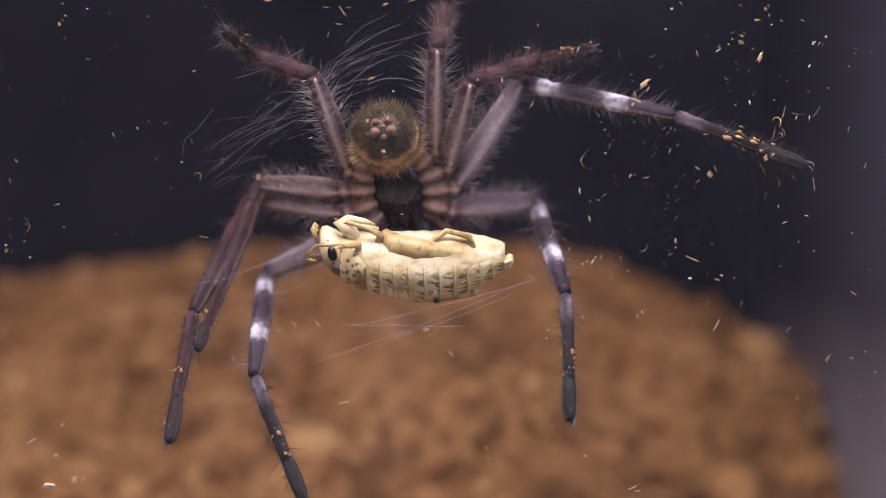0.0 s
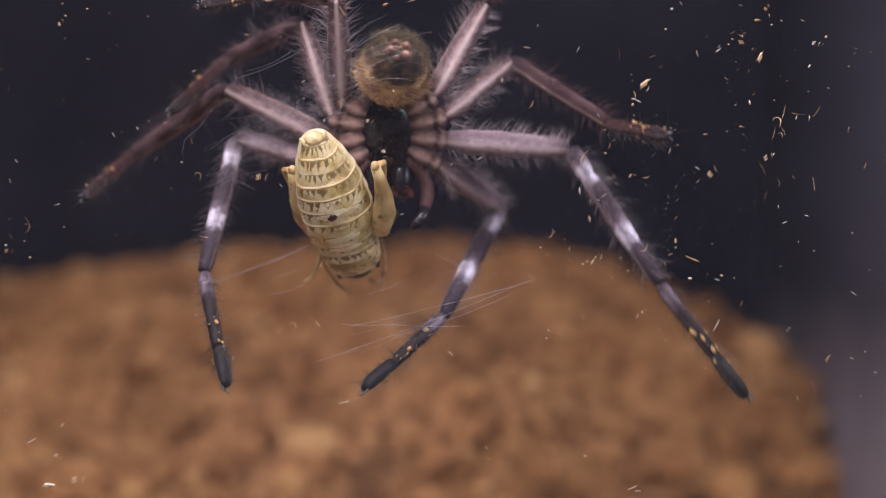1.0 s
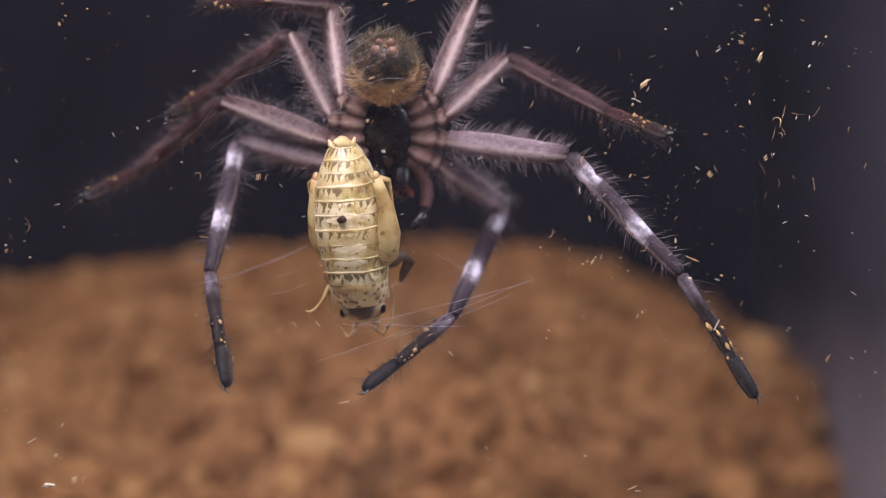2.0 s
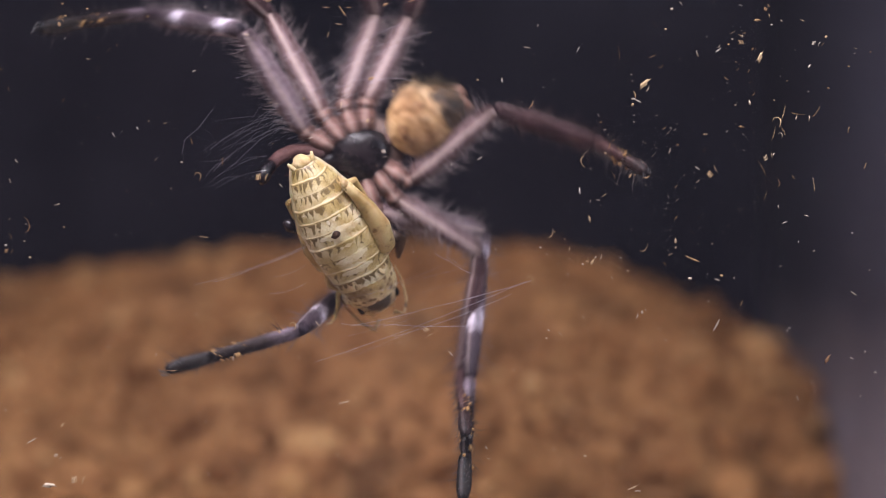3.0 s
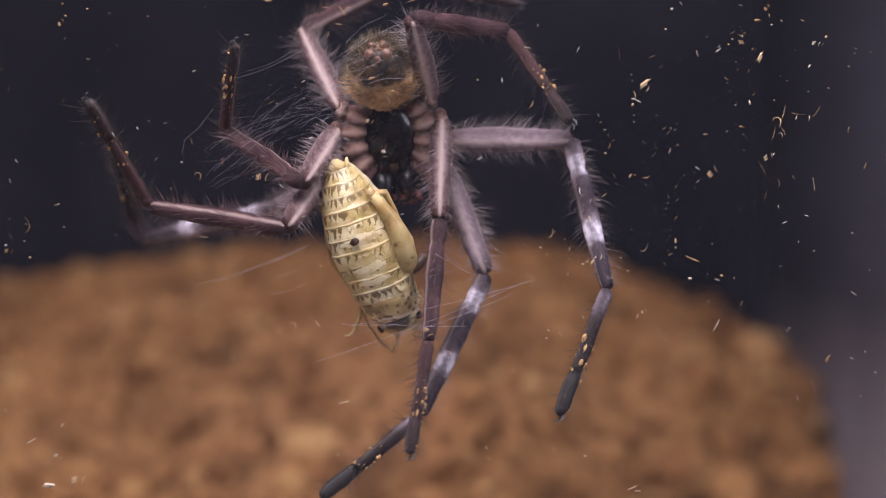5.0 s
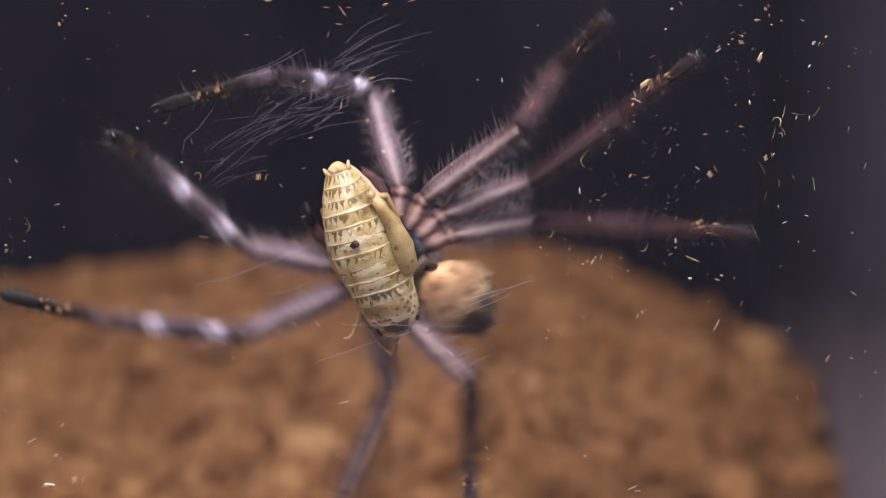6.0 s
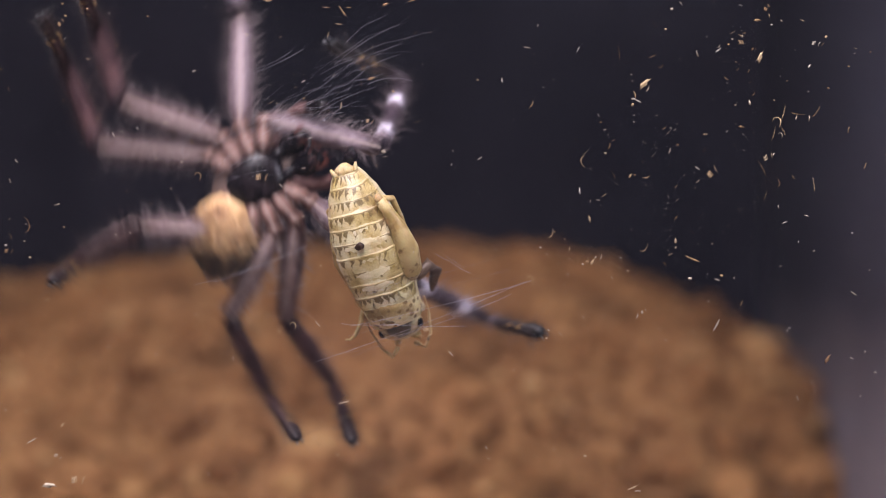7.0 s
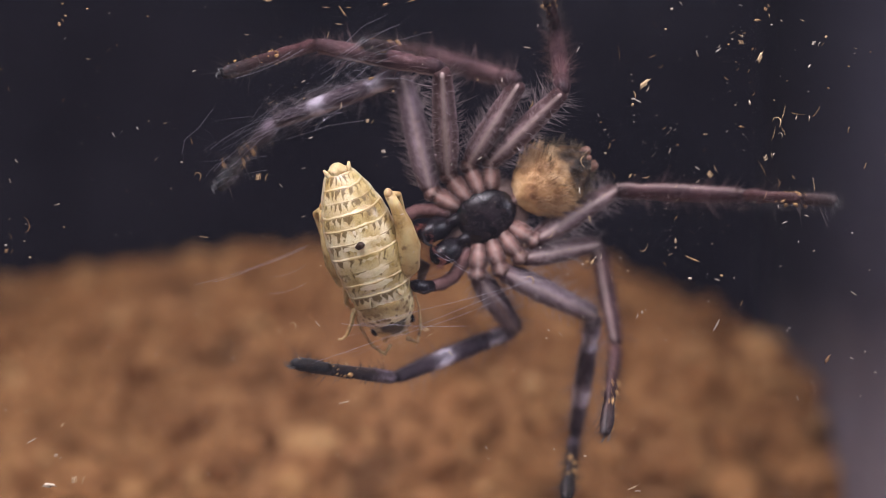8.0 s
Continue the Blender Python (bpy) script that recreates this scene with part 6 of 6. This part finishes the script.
    stride("R2", at, [
        (0, -39.7, 24, 18.3, -25.3, 26.8, -30),
        (0.3, -39.7, 24, 18.3, -25.3, 26.8, -30),
        (0.4, 4.2, 37.2, 96.9, 51.2, 92.2, -71.3),
        (0.5, 86, 49.5, 39, 43.8, 26, -57.8),
        (0.6, 18.2, -28.8, 48.5, 42.9, 60.5, -53.7),
        (0.7, -0.7, -46.7, 37.3, 55.9, 15.5, -75.7),
        (0.8, 9, -19.5, 51.9, 59, 20.2, -62.4),
        (0.9, 5, 40.4, 14.9, -32.3, 15.1, -47.1),
        (0.97, 16, -8, 54.4, -19.1, 67.4, -23.7),
        (1.05, -2.8, -2.6, 43.6, -14.8, 55, -19.5),
        (1.2, -43.8, -36.6, 53.3, 43.9, 51.6, -64),
        (1.3, 19.5, 49.2, 53.8, -20.4, 86.7, -63.4),
        (1.4, -11.2, 21.1, 43.3, 13, 66.1, -43.1),
        (1.5, 14.8, -7.7, 48.2, 34.4, 89.4, -52.5),
        (1.6, 24.2, 18.6, 18, -20.3, 18, -35.3),
        (1.7, -6.1, 37.9, 16.6, -28.8, 16.6, -43.7),
        (1.95, 5.5, -10.1, 44.8, -22.3, 57, -25.4),
        (2.22, 5.5, -10.1, 44.8, -22.3, 57, -25.4),
        (2.42, -6.1, 37.9, 16.6, -28.8, 16.6, -43.7),
        (2.54, 18.7, 20.9, 17.9, -21.1, 17.9, -36.1),
        (2.8, 6, 50.8, 42.9, -33, 48.2, -36.5),
        (2.9, -54.4, 34.7, 20, -11.6, 28.5, -63.2),
        (3, -51, 30.3, 34.4, -24.7, 32.6, -35.9),
        (3.1, -25.7, 36, 43.8, -32.4, 41, -40.3),
        (3.2, -16, -35, 52.3, 55.9, 39.2, -71.7),
        (3.3, 37.2, -12.1, 102.5, 13.4, -36.2, -133.9),
        (3.4, 31.4, -21.7, 58.5, 63.5, 90.7, -72),
        (3.5, -14, -5.2, 16.5, 35.7, 34.8, -58.8),
        (3.6, -34.7, 34.3, 25.1, 25.9, 30.1, -72.7),
        (3.7, -4.2, 51.2, 20.2, -54.7, 18, -21.4),
        (3.8, -52.6, -1.6, 46.7, 42.6, 40.9, -65),
        (4, -3, 41.1, -51.6, -73.5, 50.5, -16.4),
        (4.2, -3, 41.1, -51.6, -73.5, 50.5, -16.4),
        (4.3, 5.2, -9.7, 38.6, 66.4, 79, -57.5),
        (4.4, 27, -5.6, 67, 29.5, 99.1, -53.6),
        (4.5, 24.9, 62.7, 61.6, 63.6, 84.8, -76.5),
        (4.6, -55.9, -18, 11.9, 40.4, 3.4, -66.7),
        (4.7, -41.6, 39.9, 27.4, -10.6, -7.4, -77.6),
        (5.8, -32.3, -11.3, 7.4, 44.1, 10.2, -56.9),
        (5.9, -68.8, 31.9, 12.8, 51.7, 32, -65),
        (6, 27, 10.2, 55.9, 25.2, 68.9, -47.4),
        (6.1, 15.6, -8.9, 30.1, 36.4, 54.9, -60.1),
        (6.2, 4.4, 43.8, 17.4, -29.4, 17.4, -44.2),
        (6.3, 39.1, -12, 19.3, -14.7, 19.3, -29.6),
        (6.4, -19.8, -4.6, 37.6, 55.7, -22.9, -79.3),
        (6.62, -26, -3, 31.9, 57.7, -14.3, -79.1),
        (6.7, 4.3, 20.7, 39.1, -21.5, 38.4, -30.3),
        (6.8, 24.8, -8, 55.9, 35.3, 71.1, -56.2),
        (6.9, -4.6, 37.5, 36.5, 28.9, 37.8, -64.3),
        (7, 27.8, 25.7, 18, -20.6, 18, -35.6),
        (7.2, -20.1, 53.5, 16.3, -33.2, 16.4, -47.7),
        (7.5, -14.9, -4.9, 29.9, 44.5, -7.8, -68.9),
        (7.7, -31.4, -7.7, 26.6, -15.7, 37.4, -19.4),
        (7.9, -20.5, 11.1, 52.3, 29.3, 65, -74.5),
        (8, -35.3, 31.6, 35.4, 34.1, 45, -67.4),
    ])
    stride("R3", at, [
        (0, -67.2, -18.5, 17.2, 48.5, -31.4, -59.8),
        (0.3, -67.2, -18.5, 17.2, 48.5, -31.4, -59.8),
        (0.4, -46.1, 32.2, 51.4, -28.2, 48.9, -56.3),
        (0.5, -13.6, 42.3, 42.5, -33.3, 34.1, -53.6),
        (0.6, -20, 38.2, -41, 42.3, -59.8, -58.2),
        (0.7, -34, 63.2, 10.5, 52.6, -33.9, -66.5),
        (0.8, -22.9, 30.5, -15.7, -24.1, -15.8, -39.3),
        (0.9, -13.4, 50.6, 18.8, -32.9, 39.8, -79.5),
        (0.97, -19.9, 35.7, 32, -27.6, 6, -66),
        (1.05, -42.7, 38.7, 21.7, -23.2, -1.6, -63.2),
        (1.2, 20.4, -3.6, 71.4, 36.4, 76, -62.7),
        (1.4, -31.6, 36.2, 19.7, -63.7, -15, -19.7),
        (1.5, -28.6, -7, -35, 48.5, -36.6, -68.6),
        (1.6, -6.3, 49.2, -16.3, -35.2, -16.3, -49.8),
        (1.7, -45, 32.3, -15.6, -23.6, -15.7, -38.7),
        (1.95, -33.1, 39.9, 23.8, -26.2, -2.2, -63.6),
        (2.22, -33.1, 39.9, 23.8, -26.2, -2.2, -63.6),
        (2.42, -45, 32.3, -15.6, -23.6, -15.7, -38.7),
        (2.54, -15.2, 46.5, -16.2, -33.8, -16.2, -48.5),
        (2.8, -52.8, 62.4, 16.6, -38.9, 5.5, -66.2),
        (3, -28.5, 15.6, 38.3, -4, 24.1, -60.3),
        (3.2, -57.6, 0.7, -14.1, -11.6, -14, -26),
        (3.3, 2.5, -30.6, 52.3, 59.3, 74.1, -66.6),
        (3.4, -24.4, 40.9, 52.1, -50.9, -15, -31.3),
        (3.5, -44.2, 19.6, 10, 48.5, 14.3, -59.6),
        (3.6, -75.9, 24.6, 8.7, 40.1, 18.7, -65.2),
        (3.7, -18.7, 47.4, 18.7, -39.9, 30.9, -49.2),
        (4, -20.8, 31.8, 55.7, -52.6, 92.8, 42.6),
        (4.2, -20.8, 31.8, 55.7, -52.6, 92.8, 42.6),
        (4.3, -44.4, 26.5, -15.9, 76.5, 10, -83.9),
        (4.4, -25, 32.2, 6.9, 45.4, 5.5, -57.3),
        (4.5, -46.2, 19.3, 77.7, 65, 122, -63),
        (4.6, -48, 8.6, 22.4, 0.9, 26.5, -67.8),
        (5.8, -55.1, -19.1, 4.6, 38.3, 19.2, -48.8),
        (6, -48.3, 25.1, -15, -26.1, -15, -41.4),
        (6.1, -29.8, 31.4, -34.6, 36.5, -47.9, -63.9),
        (6.2, -15.9, 20.8, -15.2, -22.5, -15.2, -37.6),
        (6.3, 3.2, 44.8, -17.9, -30.9, -17.9, -45.6),
        (6.4, -33.5, 20.3, -13.1, -14.7, -12.8, -29.2),
        (6.62, -43.7, 13.9, -12.4, -11.8, -12, -25.8),
        (6.7, 9.3, 15.4, 59.4, -12.7, 46.1, -50.9),
        (6.8, -36.7, 48.6, -9.6, 47.5, -9.2, -71.5),
        (6.9, -38.7, 40.7, 27.9, -36.6, 36.5, -47.5),
        (7, -39.9, -9.3, 4.8, 43.3, 27.3, -72.2),
        (7.2, -31.8, 42.4, -16.4, -29.9, -16.4, -44.9),
        (7.5, -48.4, 38.3, -15.5, -21.7, -15.6, -36.8),
        (7.7, -68.9, -11.7, 38.1, 34, 48, -67.3),
        (7.9, -80.3, -26.9, 14.8, 28.6, 35.4, -67.6),
        (8, -70.5, 37.8, 21.3, -34.6, 39.7, -39.1),
    ])
    stride("R4", at, [
        (0, -77.9, -10.1, -9, 80.5, -79.7, -49.4),
        (0.3, -77.9, -10.1, -9, 80.5, -79.7, -49.4),
        (0.4, -89.3, -12, -54.5, 64.4, -99.8, -65.5),
        (0.5, -90.4, -18.3, -36.7, 42.7, -42.8, -75),
        (0.6, -40.7, 39, -45.1, -68.9, -50.7, -14.6),
        (0.7, -52.1, 63.5, -5.3, 47.2, -39.8, -63.1),
        (0.8, -31.6, 27.2, -54.3, -13.2, -54.1, -27.3),
        (0.9, -61.9, 44.2, -53.8, -12.7, -53.6, -27),
        (0.97, -49.1, 27.2, -51.6, -4, -50.6, -16.3),
        (1.05, -70.8, 22, -51.8, -2.7, -50.9, -14.4),
        (1.2, -81.3, 22.8, -60.9, -61.6, -54, -0.9),
        (1.3, -46.6, -39.5, -13.7, 37.9, -10.8, -58.4),
        (1.4, -88, 41.4, -52.7, 42.1, -63.8, -71.5),
        (1.5, -55.3, 31.7, -35.7, 28, -39, -56.2),
        (1.6, -45, 30.1, -39.6, 44.8, -68.2, -70.9),
        (1.7, -53.6, 20.4, -53.9, -9.4, -53.6, -22.7),
        (1.95, -63.1, 28.5, -51.4, -3.2, -50.3, -15.4),
        (2.22, -63.1, 28.5, -51.4, -3.2, -50.3, -15.4),
        (2.42, -53.6, 20.4, -53.9, -9.4, -53.6, -22.7),
        (2.54, -52.4, -27.3, -39.1, 47.9, -68, -71),
        (2.8, -90.9, 40.3, -13.6, 35.5, 6.2, -58.9),
        (2.9, -117.7, -19.2, -43.2, 27.5, -30.7, -63.4),
        (3, -100.1, -10.7, -46.1, 35.6, -20.2, -65.1),
        (3.1, -91.3, -10.2, -26.7, 37, -13.1, -55.4),
        (3.3, -24.6, -21.3, 51.5, 50.8, 108.3, -74.5),
        (3.4, -28.8, 28.9, 1, 33.9, 12.4, -65.2),
        (3.5, -91.6, 39.5, 67.3, 67.9, 101.9, -52.2),
        (3.6, -104.8, 13.9, -36.4, 24.1, -5.6, -66.5),
        (3.8, -110.1, 3.3, -53.6, -5.5, -52.9, -15),
        (4, -83.4, -8.7, -36.9, 54.3, -73.5, -64.8),
        (4.2, -83.4, -8.7, -36.9, 54.3, -73.5, -64.8),
        (4.3, -49.6, 13.5, -38, 45.7, -45.3, -66.8),
        (4.4, -100.1, 51.1, -35.9, -27.3, -26.1, -63.5),
        (4.5, -107.1, -2.6, -43.3, 25.8, -25.6, -49.3),
        (4.6, -110.1, -8.7, -59.1, 32.1, -38.1, -55.2),
        (4.7, -76.8, -30.3, -78.3, 77.4, 117.8, -89),
        (5.8, -104.9, -14.4, -91.7, 37.4, -96.2, -44.3),
        (5.9, -94.5, -20, -50.4, 31.2, -45, -51.1),
        (6, -85, -16, -37.5, 52.7, -38.8, -69.9),
        (6.1, -46.8, 32.7, -35.7, -65.7, -32.8, -11.3),
        (6.2, -70.8, -22.2, -60.4, 36.6, -76.3, -55.7),
        (6.3, -29.4, 48.5, -54.4, -16.2, -54.3, -31),
        (6.4, -83.9, 48.5, -52.2, -8.1, -51.6, -21.7),
        (6.62, -91.5, 38.8, -52.3, -6.7, -51.6, -19.8),
        (6.7, -83.3, -21.8, -55.8, 60.3, -66.6, -73.2),
        (6.8, -84.2, 24.1, -92.5, 37.2, -108.7, -54.5),
        (6.9, -95.6, 27.7, -66.2, 65.4, -80.5, -78.2),
        (7, -54.5, 5.8, 0.3, 44.2, 23.8, -69.6),
        (7.2, -84.2, -1.2, -70, 45.3, -90, -51.6),
        (7.5, -59.7, 57.4, -53.8, -14.3, -53.6, -28.9),
        (7.7, -84.2, 33.7, -53, -8.1, -52.6, -21.3),
        (7.9, -93.4, 29.6, -95, 15.6, -131.9, -73.3),
        (8, -92.5, 27.8, -58.3, -16, -54, -53.5),
    ])


motions()
